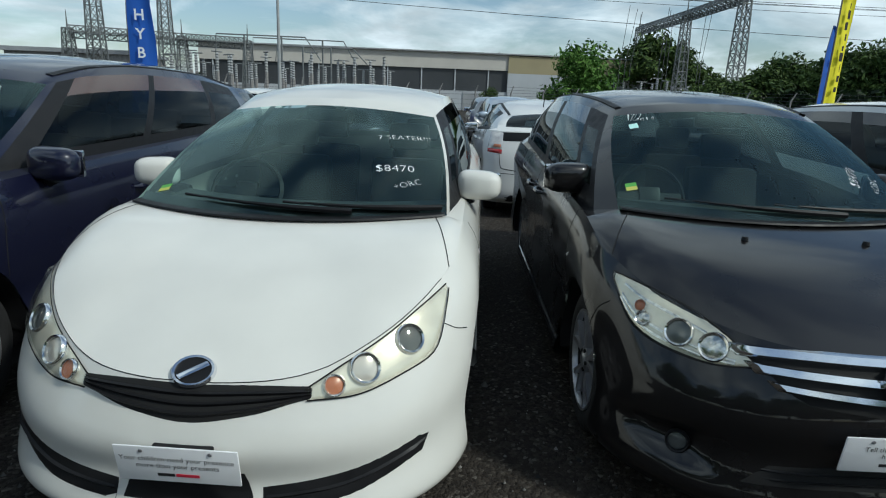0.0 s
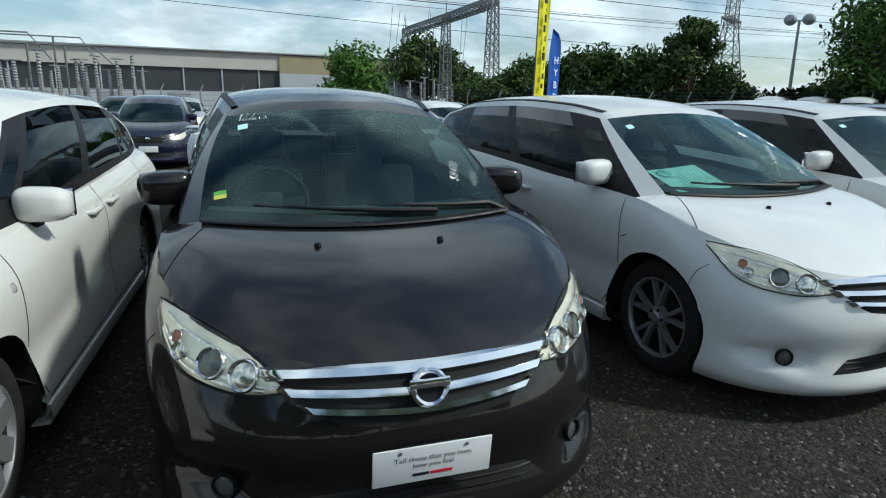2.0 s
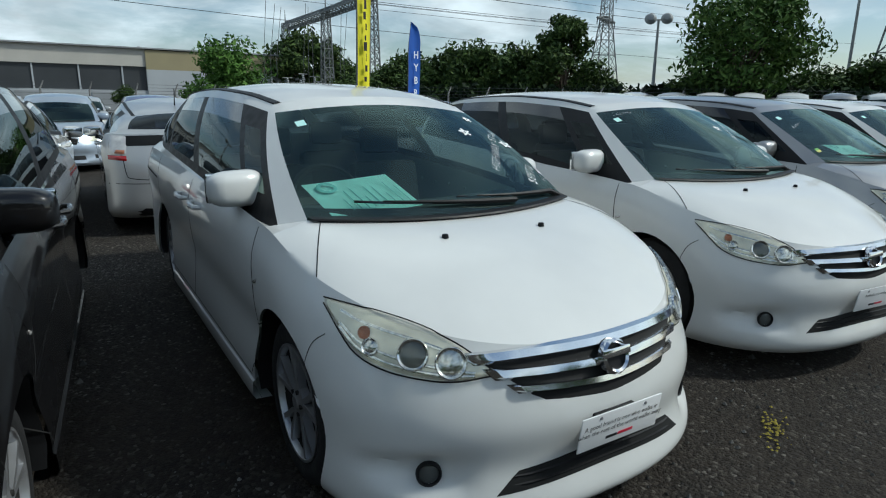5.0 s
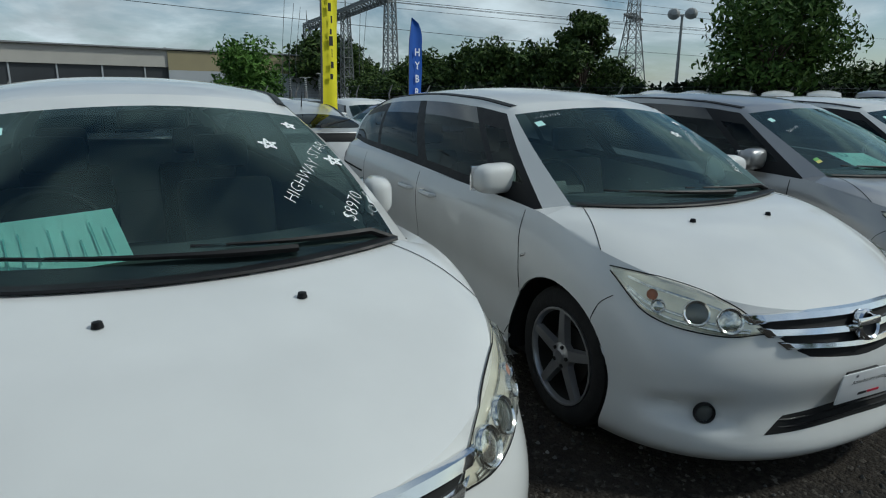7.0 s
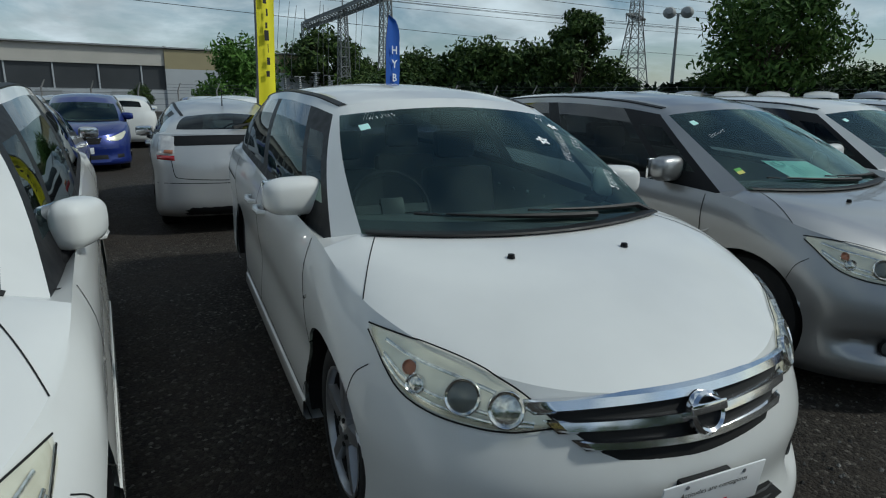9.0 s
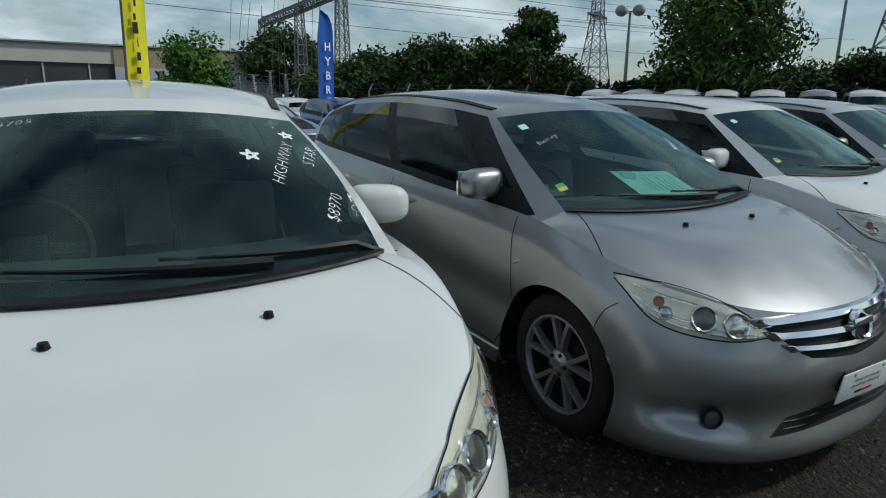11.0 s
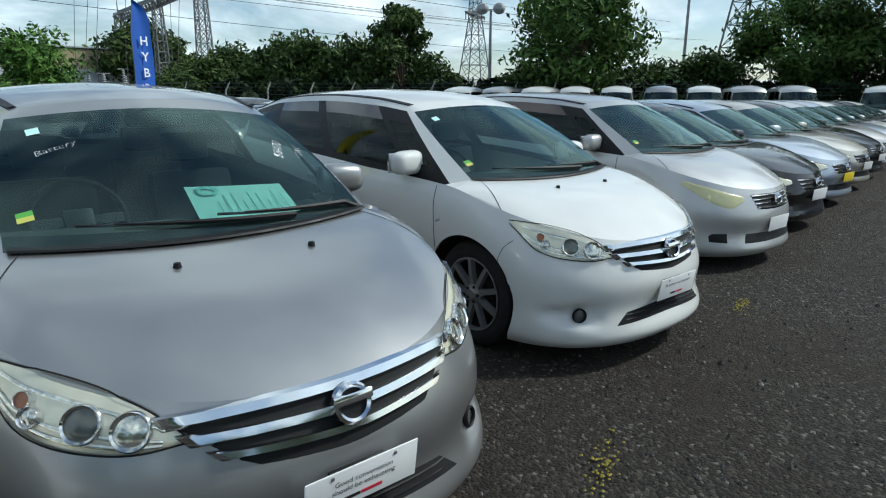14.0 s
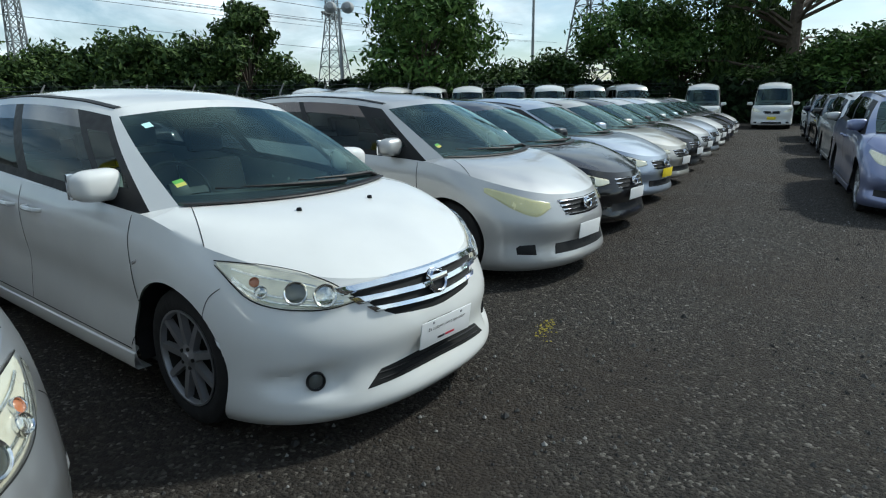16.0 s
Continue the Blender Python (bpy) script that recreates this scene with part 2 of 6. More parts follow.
MPV = dict(  # low seven-seat people carrier; nose at y = 0
    L=4.55, hub=0.825, wb=2.75, R=0.318, hw=0.838, bot=0.135,
    frac=(0.0, 0.10, 0.34, 0.60, 0.84, 1.0), wid=(-0.025, 0.0, -0.004, 0.004, 0.0, -0.045), nose=(0.02, -0.015, 0.02, 0.0, 0.035, 0.075), tail=(0.12, 0.02, 0.0, 0.0, 0.02, 0.05),
    rf=(0.70, 0.70, 0.70, 0.76, 0.84, 0.86), nf=(2.45, 2.45, 2.45, 2.35, 2.25, 2.25), rr=0.40, nr=2.6,
    top=((0.05, 0.685), (0.12, 0.70), (0.30, 0.755), (0.55, 0.83), (1.05, 0.945), (2.0, 0.985), (3.4, 1.03), (4.55, 1.06)),
    crown=0.062, ws=(0.85, 0.98, 0.655, 0.955, 0.972), wt=(1.70, 1.775, 0.52, 1.442, 1.398),
    belt=((0.98, 0.972), (1.06, 0.93), (1.35, 0.935), (2.0, 0.985), (3.4, 1.06), (4.4, 1.10)), beltx=((0.98, 0.655), (1.06, 0.745), (1.5, 0.77), (2.4, 0.785), (3.6, 0.775), (4.35, 0.69)),
    rail=((1.775, 1.398), (2.15, 1.448), (2.8, 1.475), (3.6, 1.45), (4.3, 1.36)), railx=((1.775, 0.52), (2.3, 0.578), (3.2, 0.59), (4.3, 0.52)),
    spine=((1.70, 1.442), (1.98, 1.490), (2.7, 1.53), (3.5, 1.52), (4.1, 1.47), (4.38, 1.42)),
    rg=(4.38, 4.50, 1.42, 1.08), splits=(1.42, 2.34, 2.48, 3.38, 3.46, 4.24), privacy=2.5, doors=((1.12, 2.43), (2.43, 3.60)),
)


def variant(base, **over):
    return {**base, **over}


class Shell:
    """Works out a car's surfaces from its plan outlines and profiles."""

    def __init__(self, P, fine=1.0):
        self.P, self.fine = P, fine
        NF, NS, NR = int(34 * fine), int(96 * fine), int(14 * fine)
        L = P["L"]
        top = curve_of(P["top"])
        cols = []
        levels = []
        per = lambda v: v if isinstance(v, tuple) else (v,) * 6
        for f, dw, n0, t0, rf, nf in zip(P["frac"], P["wid"], P["nose"], P["tail"], per(P["rf"]), per(P["nf"])):
            hw, y0, y1 = P["hw"] + dw, n0, L - t0
            half = []
            for i in range(NF):
                a = (i / NF) * math.pi / 2
                half.append((hw * math.sin(a) ** (2 / nf), y0 + rf * (1 - math.cos(a) ** (2 / nf))))
            ya, yb = y0 + rf, y1 - P["rr"]
            for i in range(NS + 1):
                half.append((hw, ya + (yb - ya) * i / NS))
            for i in range(1, NR + 1):
                a = (1 - i / NR) * math.pi / 2
                half.append((hw * math.sin(a) ** (2 / P["nr"]) if a > 0 else 0.0, y1 - P["rr"] * (1 - max(0, math.cos(a)) ** (2 / P["nr"]))))
            row = []
            for x, y in half:
                zt = top(y)
                bot = P["bot"] + P.get("sill", 0.05) * min(1, max(0, (y - 0.9) / 0.3))
                row.append(Vector((x, y, bot + f * (zt - bot))))
            levels.append(row)
        sub = max(2, int(6 * fine))
        self.rows = []
        n = len(levels)
        for k in range(n - 1):
            p0, p1, p2, p3 = (levels[max(0, min(n - 1, k + d))] for d in (-1, 0, 1, 2))
            for s in range(sub):
                t = s / sub
                self.rows.append([0.5 * (2 * b + (c - a) * t + (2 * a - 5 * b + 4 * c - d) * t * t + (3 * b - a - 3 * c + d) * t**3)
                                  for a, b, c, d in zip(p0, p1, p2, p3)])
        self.rows.append([v.copy() for v in levels[-1]])
        for row in self.rows:
            for v in row:
                self.dent(v)
        self.NF, self.NS, self.NR = NF, NS, NR

    def dent(self, v):
        """Hollow round the fog lamp and a crease along the doors."""
        d = self.P.get("dent")
        if d and v.y < 0.9:
            u = (abs(v.x) - d[0]) / 0.115
            h = (v.z - d[1]) / (0.05 - 0.015 * u)
            w = math.exp(-u ** 4 - h ** 4)
            v.y += 0.04 * w
            v.x -= math.copysign(0.012 * w, v.x)
        if v.y > 1.0:
            v.x -= 0.014 * math.exp(-((v.z - 0.50 - 0.05 * (v.y - 1.0)) / 0.10) ** 2) * (1 if v.x > 0.3 else 0)

    def lower(self):
        P = self.P
        bm = bmesh.new()
        rows = [[*r, *[Vector((-v.x, v.y, v.z)) for v in reversed(r[1:-1])]] for r in self.rows]
        grid(bm, rows, loop=True)
        for hy in (P["hub"], P["hub"] + P["wb"]):
            R = P["R"] + 0.045
            hz = P["R"]
            far = lambda v: math.hypot(v.co.y - hy, v.co.z - hz)
            cuts = []
            for e in [e for e in bm.edges if min(abs(v.co.x) for v in e.verts) > 0.5]:
                d0, d1 = (far(v) - R for v in e.verts)
                if d0 * d1 < 0 and min(abs(d0), abs(d1)) > 1e-4:
                    cuts.append((e, e.verts[0], d0 / (d0 - d1)))
            fresh = []
            for e, v0, u in cuts:
                nv = bmesh.utils.edge_split(e, v0, u)[1]
                d = far(nv)
                nv.co.y, nv.co.z = hy + (nv.co.y - hy) * R / d, hz + (nv.co.z - hz) * R / d
                fresh.append(nv)
            if fresh:
                bmesh.ops.connect_verts(bm, verts=fresh)
            dead = [f for f in bm.faces if abs(f.calc_center_median().x) > 0.5 and all(far(v) < R + 0.002 for v in f.verts)]
            bmesh.ops.delete(bm, geom=dead, context="FACES")
            for v in [v for v in bm.verts if abs(v.co.x) > 0.5 and v.link_faces and far(v) < R - 0.002]:
                d = far(v)
                v.co.y, v.co.z = hy + (v.co.y - hy) * R / d, hz + (v.co.z - hz) * R / d
        bmesh.ops.recalc_face_normals(bm, faces=bm.faces[:])
        return bm

    def hood(self):
        """The bonnet, and the tops of the wings on either side of it."""
        P = self.P
        yc, ye, xa, zc, ze = P["ws"]
        top = [v for v in self.rows[-1] if v.y <= ye + 0.01]
        n = len(top)
        cut = sum(v.x < P.get("lamp_x", 0.755) and v.y < 0.62 for v in top) / (n - 1)
        full = [Vector((-v.x, v.y, v.z)) for v in reversed(top[1:])] + top
        rows, m = [], int(14 * self.fine)
        for k in range(m + 1):
            v = k / m
            row = []
            for i, p in enumerate(full):
                s = abs(i - (n - 1)) / (n - 1)
                g = s / cut * 0.93 if s < cut else 0.93 + 0.07 * (s - cut) / (1 - cut)
                b = Vector((math.copysign(xa * g, p.x), yc + (ye - yc) * g * g, zc + (ze - zc) * g * g))
                q = p.lerp(b, v)
                q.z += P["crown"] * math.sin(math.pi * v) ** 0.9 * max(0, 1 - s ** 2.6) * (1 - 0.35 * v) if 0 < v < 1 else 0
                row.append(q)
            rows.append(row)
        c = round(cut * (n - 1))
        bonnet, wings = bmesh.new(), bmesh.new()
        grid(bonnet, [r[n - 1 - c:n + c] for r in rows])
        grid(wings, [r[:n - c] for r in rows])
        grid(wings, [r[n - 1 + c:] for r in rows])
        for bm in (bonnet, wings):
            bmesh.ops.remove_doubles(bm, verts=bm.verts[:], dist=0.0006)
            for f in bm.faces:
                if f.normal.z < 0:
                    f.normal_flip()
        self.cut_lines = [[r[n - 1 + c] for r in rows], [r[n - 1 - c] for r in rows]]
        self.front_line = rows[0][n - 1 - c:n + c]
        return bonnet, wings

    def cabin_rows(self):
        """Half rings of the greenhouse from its base to the roof's edge, with the kind of each column."""
        P, f = self.P, self.fine
        NW, ND, NB = int(10 * f), int(44 * f), int(8 * f)
        yc, ye, xa, zc, ze = P["ws"]
        tc, te, xt, zt, zte = P["wt"]
        rc, rb, rzt, rzb = P["rg"]          # rear glass: top y, base y, top z, base z
        belt, beltx, rail, railx = (curve_of(P[k]) for k in ("belt", "beltx", "rail", "railx"))
        base, roof = [], []
        for i in range(NW):
            s = i / NW
            base.append(Vector((xa * s, yc + (ye - yc) * s * s, zc + (ze - zc) * s * s)))
            roof.append(Vector((xt * s, tc + (te - tc) * s * s, zt + (zte - zt) * s * s)))
        y0b, y1b, y0r, y1r = ye, rb - 0.16, te, rc - 0.06
        for i in range(ND + 1):
            u = i / ND
            yb = y0b + (y1b - y0b) * u
            yr = y0r + (y1r - y0r) * u
            base.append(Vector((beltx(yb), yb, belt(yb))))
            roof.append(Vector((railx(yr), yr, rail(yr))))
        xb, xr = base[-1].x, roof[-1].x
        zb, zr = base[-1].z, roof[-1].z
        for i in range(1, NB + 1):
            s = 1 - i / NB
            base.append(Vector((xb * s, rb - 0.16 * s**3, rzb + (zb - rzb) * s**3)))
            roof.append(Vector((xr * s, rc - 0.06 * s**3, rzt + (zr - rzt) * s**2)))
        NV = int(10 * f)
        rows = []
        for k in range(NV + 1):
            v = k / NV
            row = []
            for b, r in zip(base, roof):
                q = b.lerp(r, v)
                w = min(1, abs(b.x) / 0.6)
                q.x += 0.028 * math.sin(math.pi * v) * w
                q.z += 0.03 * math.sin(math.pi * v) * (1 - 0.5 * w)
                row.append(q)
            rows.append(row)
        return rows, NW, ND, NB, NV


def sheet_from(faces):
    bm = bmesh.new()
    made = {}
    for quad in faces:
        vs = []
        for p in quad:
            k = tuple(round(c, 5) for c in p)
            if k not in made:
                made[k] = bm.verts.new(p)
            vs.append(made[k])
        if len(set(vs)) > 2:
            try:
                bm.faces.new([v for i, v in enumerate(vs) if v not in vs[:i]])
            except ValueError:
                pass
    return bm


def mirror_quads(quads):
    return [[Vector((-p.x, p.y, p.z)) for p in reversed(q)] for q in quads]


def outward(bm, centre=Vector((0, 2.3, 0.7))):
    for f in bm.faces:
        if f.normal.dot(f.calc_center_median() - centre) < 0:
            f.normal_flip()
    return bm


def patch(bvh, upper, lower, way, n=16, m=6, off=0.004, thick=0.006, side=1):
    """A raised panel laid on the car between two lines, thrown on it along a direction."""
    U, W = through_points(upper, n), through_points(lower, n)
    d = Vector(way).normalized()
    d.x *= side
    rows = []
    for j in range(m + 1):
        row = []
        for a, b in zip(U, W):
            p = a.lerp(b, j / m)
            p.x *= side
            hit, nor, _, _ = bvh.ray_cast(p - d * 1.5, d)
            if hit is None:
                hit, nor, _, _ = bvh.find_nearest(p)
            if nor.dot(d) > 0:
                nor = -nor
            rim = j in (0, m) or a is U[0] or a is U[-1]
            row.append(hit + nor * (off - (thick if rim else 0)))
        rows.append(row)
    bm = bmesh.new()
    grid(bm, rows)
    bmesh.ops.remove_doubles(bm, verts=bm.verts[:], dist=0.0004)
    for f in bm.faces:
        if f.normal.dot(d) > 0:
            f.normal_flip()
    return bm


def ribbon(bvh, pts, way, width=0.006, off=0.0015, n=24, side=1):
    """A thin dark gap line on the body."""
    d = Vector(way).normalized(); d.x *= side
    C = through_points(pts, n)
    hits = []
    for p in C:
        p.x *= side
        h, nor, _, _ = bvh.ray_cast(p - d * 1.5, d)
        if h is None:
            h, nor, _, _ = bvh.find_nearest(p)
        hits.append((h, -nor if nor.dot(d) > 0 else nor))
    bm = bmesh.new()
    rows = []
    for i, (h, nor) in enumerate(hits):
        t = hits[min(i + 1, n - 1)][0] - hits[max(i - 1, 0)][0]
        s = t.cross(nor).normalized() * width / 2
        rows.append([h - s + nor * off, h + nor * (off + 0.001), h + s + nor * off])
    grid(bm, rows)
    for f in bm.faces:
        if f.normal.dot(d) > 0:
            f.normal_flip()
    return bm


def disc_on(bvh, x, z, way, r, prof, seg=20, y=0.0, off=0.0):
    """A turned piece that sits on the body, facing outwards along the body's normal."""
    d = Vector(way).normalized()
    h, nor, _, _ = bvh.ray_cast(Vector((x, y, z)) - d * 1.5, d)
    if h is None:
        h, nor, _, _ = bvh.find_nearest(Vector((x, y, z)))
    if nor.dot(d) > 0:
        nor = -nor
    bm = bmesh.new()
    lathe(bm, [(a * r, b) for a, b in prof], seg, "z")
    rot = (nor * 0.55 - d * 0.45).normalized().to_track_quat("Z", "Y").to_matrix().to_4x4()
    bmesh.ops.transform(bm, matrix=Matrix.Translation(h + nor * off) @ rot, verts=bm.verts[:])
    return bm


def text_mesh(body, size, mat, parent, name, place, label="", bold=0.0, align="CENTER"):
    """Letters of the built-in font as a mesh; place maps a flat point to a Vector."""
    cu = bpy.data.curves.new(name, "FONT")
    cu.body, cu.size, cu.align_x, cu.align_y, cu.extrude, cu.offset, cu.resolution_u = body, size, align, "CENTER", 0.0, bold, 2
    tmp = new(name, cu)
    dg = bpy.context.evaluated_depsgraph_get()
    me = bpy.data.meshes.new_from_object(tmp.evaluated_get(dg))
    bpy.data.objects.remove(tmp)
    bpy.data.curves.remove(cu)
    for v in me.vertices:
        v.co = place(v.co.x, v.co.y)
    me.materials.clear()
    me.materials.append(mat)
    ob = new(name, me)
    ob.parent = parent
    if label:
        ob["label"] = label
    return ob


def wheel(car, x, y, R, side, style, steer=0.0, detail=True):
    """tyre and rim under one hub; the face of the wheel looks outwards."""
    hub = new("wheel")
    hub.parent = car
    hub.matrix_basis = pose(x * side, y, R, 0, 0, (0 if side > 0 else 180) + steer)
    key = (style, round(R, 3), detail)
    if key in WHEELS:
        for nm, me, lab in WHEELS[key]:
            o = new(nm, me); o.parent = hub
            if lab:
                o["label"] = lab
        return hub
    r = R - 0.095 if style != "steel" else R - 0.11
    made = []
    bm = bmesh.new()
    lathe(bm, [(r - 0.004, -0.19), (r + 0.02, -0.20), (R - 0.012, -0.195), (R, -0.175), (R, -0.10), (R - 0.004, -0.098), (R - 0.004, -0.092), (R, -0.09), (R, -0.045),
               (R - 0.012, -0.018), (R - 0.04, -0.004), (r + 0.018, -0.004), (r - 0.002, -0.016)], 40)
    made.append(part("tyre", bm, M["rubber"], hub))
    bm = bmesh.new()
    lathe(bm, [(r - 0.002, -0.015), (r, -0.006), (r - 0.010, -0.006), (r - 0.016, -0.02), (r - 0.018, -0.032)], 40)
    kind, twin = {"ten": (5, True), "five": (5, False), "multi": (9, False), "steel": (7, False), "seven": (7, False)}[style]
    for k in range(kind):
        for tw in ((-0.25, 0.25) if twin else (0,)):
            a = k * math.tau / kind + 0.3
            w0, w1 = (0.012, 0.013) if twin else (0.034, 0.022) if style == "five" else (0.022, 0.016) if style == "multi" else (0.05, 0.05)
            rows = []
            for q, (rad, h) in enumerate(((0.03, -0.022), (0.07, -0.016), (r * 0.6, -0.012), (r - 0.008, -0.010))):
                aa = a + tw * (0.35 + 0.65 * rad / r)
                c = Vector((h, rad * math.cos(aa), rad * math.sin(aa)))
                t = Vector((0, -math.sin(aa), math.cos(aa)))
                w = w0 + (w1 - w0) * rad / r
                rows.append([c - t * w + Vector((-0.03, 0, 0)), c - t * w * 0.8, c + t * w * 0.8, c + t * w + Vector((-0.03, 0, 0))])
            grid(bm, rows)
    lathe(bm, [(0.0, -0.004), (0.026, -0.005), (0.03, -0.010), (0.062, -0.018), (0.066, -0.05)], 20)
    bmesh.ops.recalc_face_normals(bm, faces=bm.faces[:])
    made.append(part("rim", bm, M["alloy_dark" if style in ("steel", "multi") else "alloy"], hub))
    bm = bmesh.new()
    # the barrel shares the disc's dark iron, shade between the spokes put into colour
    lathe(bm, [(0.0, -0.07), (0.13, -0.07), (0.13, -0.085), (r - 0.03, -0.14), (r - 0.018, -0.03)], 28)
    made.append(part("brake_disc", bm, M["hubdark"], hub))
    for k in range(5 if detail else 0):
        a = k * math.tau / 5
        bm = bmesh.new()
        lathe(bm, [(0.0, -0.008), (0.009, -0.008), (0.010, -0.02)], 8, "x", (0, 0.046 * math.cos(a), 0.046 * math.sin(a)))
        made.append(part("wheel_nut", bm, M["hubdark"], hub))
    WHEELS[key] = [(o.name.split(".")[0], o.data, o.get("label", "")) for o in made]
    return hub


WHEELS = {}


def seat(car, x, y, mat, z=0.34):
    s = new("seat"); s.parent = car
    s.matrix_basis = pose(x, y, z)
    bm = bmesh.new(); box(bm, -0.24, 0.24, -0.25, 0.25, 0.0, 0.17, 0.05)
    part("cushion", bm, M[mat], s)
    bm = bmesh.new(); box(bm, -0.23, 0.23, -0.06, 0.07, 0.0, 0.62, 0.05, pose(0, 0.24, 0.1, -14))
    part("backrest", bm, M[mat], s)
    bm = bmesh.new(); box(bm, -0.13, 0.13, -0.045, 0.045, 0.0, 0.17, 0.04, pose(0, 0.42, 0.75, -10))
    part("headrest", bm, M[mat], s)


def mirror(car, side, P, mat):
    mx, my, mz = P.get("mirror", (0.812, 1.43, 1.05))
    rw, rh = P.get("mirror_size", (0.24, 0.155))
    ob = new("door_mirror"); ob.parent = car
    ob.matrix_basis = pose(mx * side, my, mz, 0, 0, -8 * side)
    bm = bmesh.new()
    r = bmesh.ops.create_uvsphere(bm, u_segments=20, v_segments=14, radius=1)["verts"]
    for v in r:
        def sq(c, e):
            return math.copysign(abs(c) ** e, c)
        v.co = Vector((sq(v.co.x, 0.55) * rw / 2, (sq(v.co.y, 0.8) * 0.075 if v.co.y < 0 else v.co.y * 0.05), sq(v.co.z, 0.6) * rh / 2 * (1 - 0.12 * v.co.x * side)))
    part("housing", bm, mat, ob)
    bm = bmesh.new(); box(bm, -rw * 0.44, rw * 0.44, 0.045, 0.056, -rh * 0.40, rh * 0.40, 0.012)
    part("mirror_glass", bm, M["chrome"], ob)
    bm = bmesh.new()
    tube(bm, [(-0.04 * side, 0.02, -rh * 0.42), (-0.09 * side, 0.02, -rh * 0.62), (-0.15 * side, 0.01, -rh * 0.66)], [0.035, 0.03, 0.028], 10)
    part("stalk", bm, M["plastic"], ob)


def build_car(name, label, P, colour, fine=1.0, group="", category="car", style="ten", face=None, inside=True, rear=False, pale=False, visor="visor"):
    car = empty(name, label, category, group)
    S = Shell(P, fine)
    mat = M[colour]
    body = S.lower()
    hood, wings = S.hood()
    wm = bpy.data.meshes.new("tmp"); wings.to_mesh(wm); body.from_mesh(wm); bpy.data.meshes.remove(wm); wings.free()
    bmesh.ops.remove_doubles(body, verts=body.verts[:], dist=0.0006)
    joint = bmesh.new()
    for b in (body, hood):
        me = bpy.data.meshes.new("tmp"); b.to_mesh(me); joint.from_mesh(me); bpy.data.meshes.remove(me)
    rows, NW, ND, NB, NV = S.cabin_rows()
    # glass and pillars, column by column
    keep = {}
    sp = P["splits"]
    for k in range(NV):
        for i in range(len(rows[0]) - 1):
            q = [rows[k][i], rows[k][i + 1], rows[k + 1][i + 1], rows[k + 1][i]]
            if i < NW:
                kind = "windshield" if k < NV - 1 or i < 0 else "roof"
            elif i < NW + ND:
                y = rows[0][i].y + (rows[0][i + 1].y - rows[0][i].y) / 2
                j = sum(y > s for s in sp)
                edge = k == 0 or k >= NV - 3
                if j == 0:
                    kind = "pillar" if i - NW < 1 else "frame" if i - NW < 2 or k < 2 or k >= NV - 3 or y > sp[0] - 0.09 else "quarter"
                elif j % 2 == 0 or j == 6:
                    kind = "frame" if j < 6 else "pillar"
                elif edge:
                    kind = "frame" if k == 0 else "visor" if (y < sp[3] and k == NV - 2) or y < sp[3] else "frame"
                else:
                    kind = "front_window" if j == 1 else "rear_door_window" if j == 3 else "rear_quarter_window"
                if k == NV - 1:
                    kind = "pillar"
            else:
                kind = "rear_window" if 1 <= k < NV - 1 and i > NW + ND else "pillar"
            keep.setdefault(kind, []).append(q)
    # shoulder between the top of the body and the base of the glass
    top = [v for v in S.rows[-1] if v.y >= P["ws"][1] - 0.02]
    base = rows[0][NW:]
    sh = []
    nb = len(base)
    by = []
    for b in base:                      # nearest place along the body's edge
        if b.x < base[-1].x + 0.02 and b.y > P["L"] - 0.35:
            by.append(min(top, key=lambda p: (p - b).length))
        else:
            by.append(min(top, key=lambda p: abs(p.y - b.y)))
    for i in range(nb - 1):
        sh.append([by[i], by[i + 1], base[i + 1], base[i]])
    body_me = bpy.data.meshes.new("tmp")
    bs = sheet_from(sh + mirror_quads(sh)); outward(bs); bs.to_mesh(body_me); bs.free()
    body.from_mesh(body_me); bpy.data.meshes.remove(body_me)
    # roof
    tc, rc = P["wt"][0], P["rg"][0]
    spine = curve_of(P["spine"])
    rim = rows[-1]
    rr = []
    for j in range(7):
        w = j / 6
        row = []
        for r in rim:
            ys = min(max(r.y, tc), rc)
            c = Vector((0, ys, spine(ys)))
            q = r.lerp(c, w)
            q.z = r.z + (c.z - r.z) * (1 - (1 - w) ** 2.4)
            row.append(q)
        rr.append(row)
    roofq = [[rr[j][i], rr[j][i + 1], rr[j + 1][i + 1], rr[j + 1][i]] for j in range(6) for i in range(len(rim) - 1)]
    both = lambda k: outward(sheet_from(keep.get(k, []) + mirror_quads(keep.get(k, []))))
    part("body", body, mat, car)
    part("bonnet", hood, mat, car)
    if fine >= 0.7 and P.get("strip", True):
        for s in (1, -1):
            rws = []
            for i in range(NW, NW + ND + 1):
                a, b = rr[0][i], rr[1][i]
                row = []
                for q, up in ((-0.04, -0.004), (0.03, 0.006), (0.36, 0.007), (0.42, -0.003)):
                    p = a.lerp(b, q) + Vector((0.6, 0, 0.8)) * up
                    row.append(Vector((p.x * s, p.y, p.z)))
                rws.append(row)
            bm = bmesh.new(); grid(bm, rws)
            part("roof_moulding", outward(bm), M["plastic"], car)
    rq = roofq + keep.get("roof", []) + keep.get("pillar", [])
    part("roof", outward(sheet_from(rq + mirror_quads(rq))), mat, car)
    part("window_frame", both("frame"), M["plastic"], car)
    if "visor" in keep and visor:
        for q in (keep["visor"], mirror_quads(keep["visor"])):
            part("weather_shield", outward(sheet_from(q)), M[visor], car)
    wsb = both("windshield")
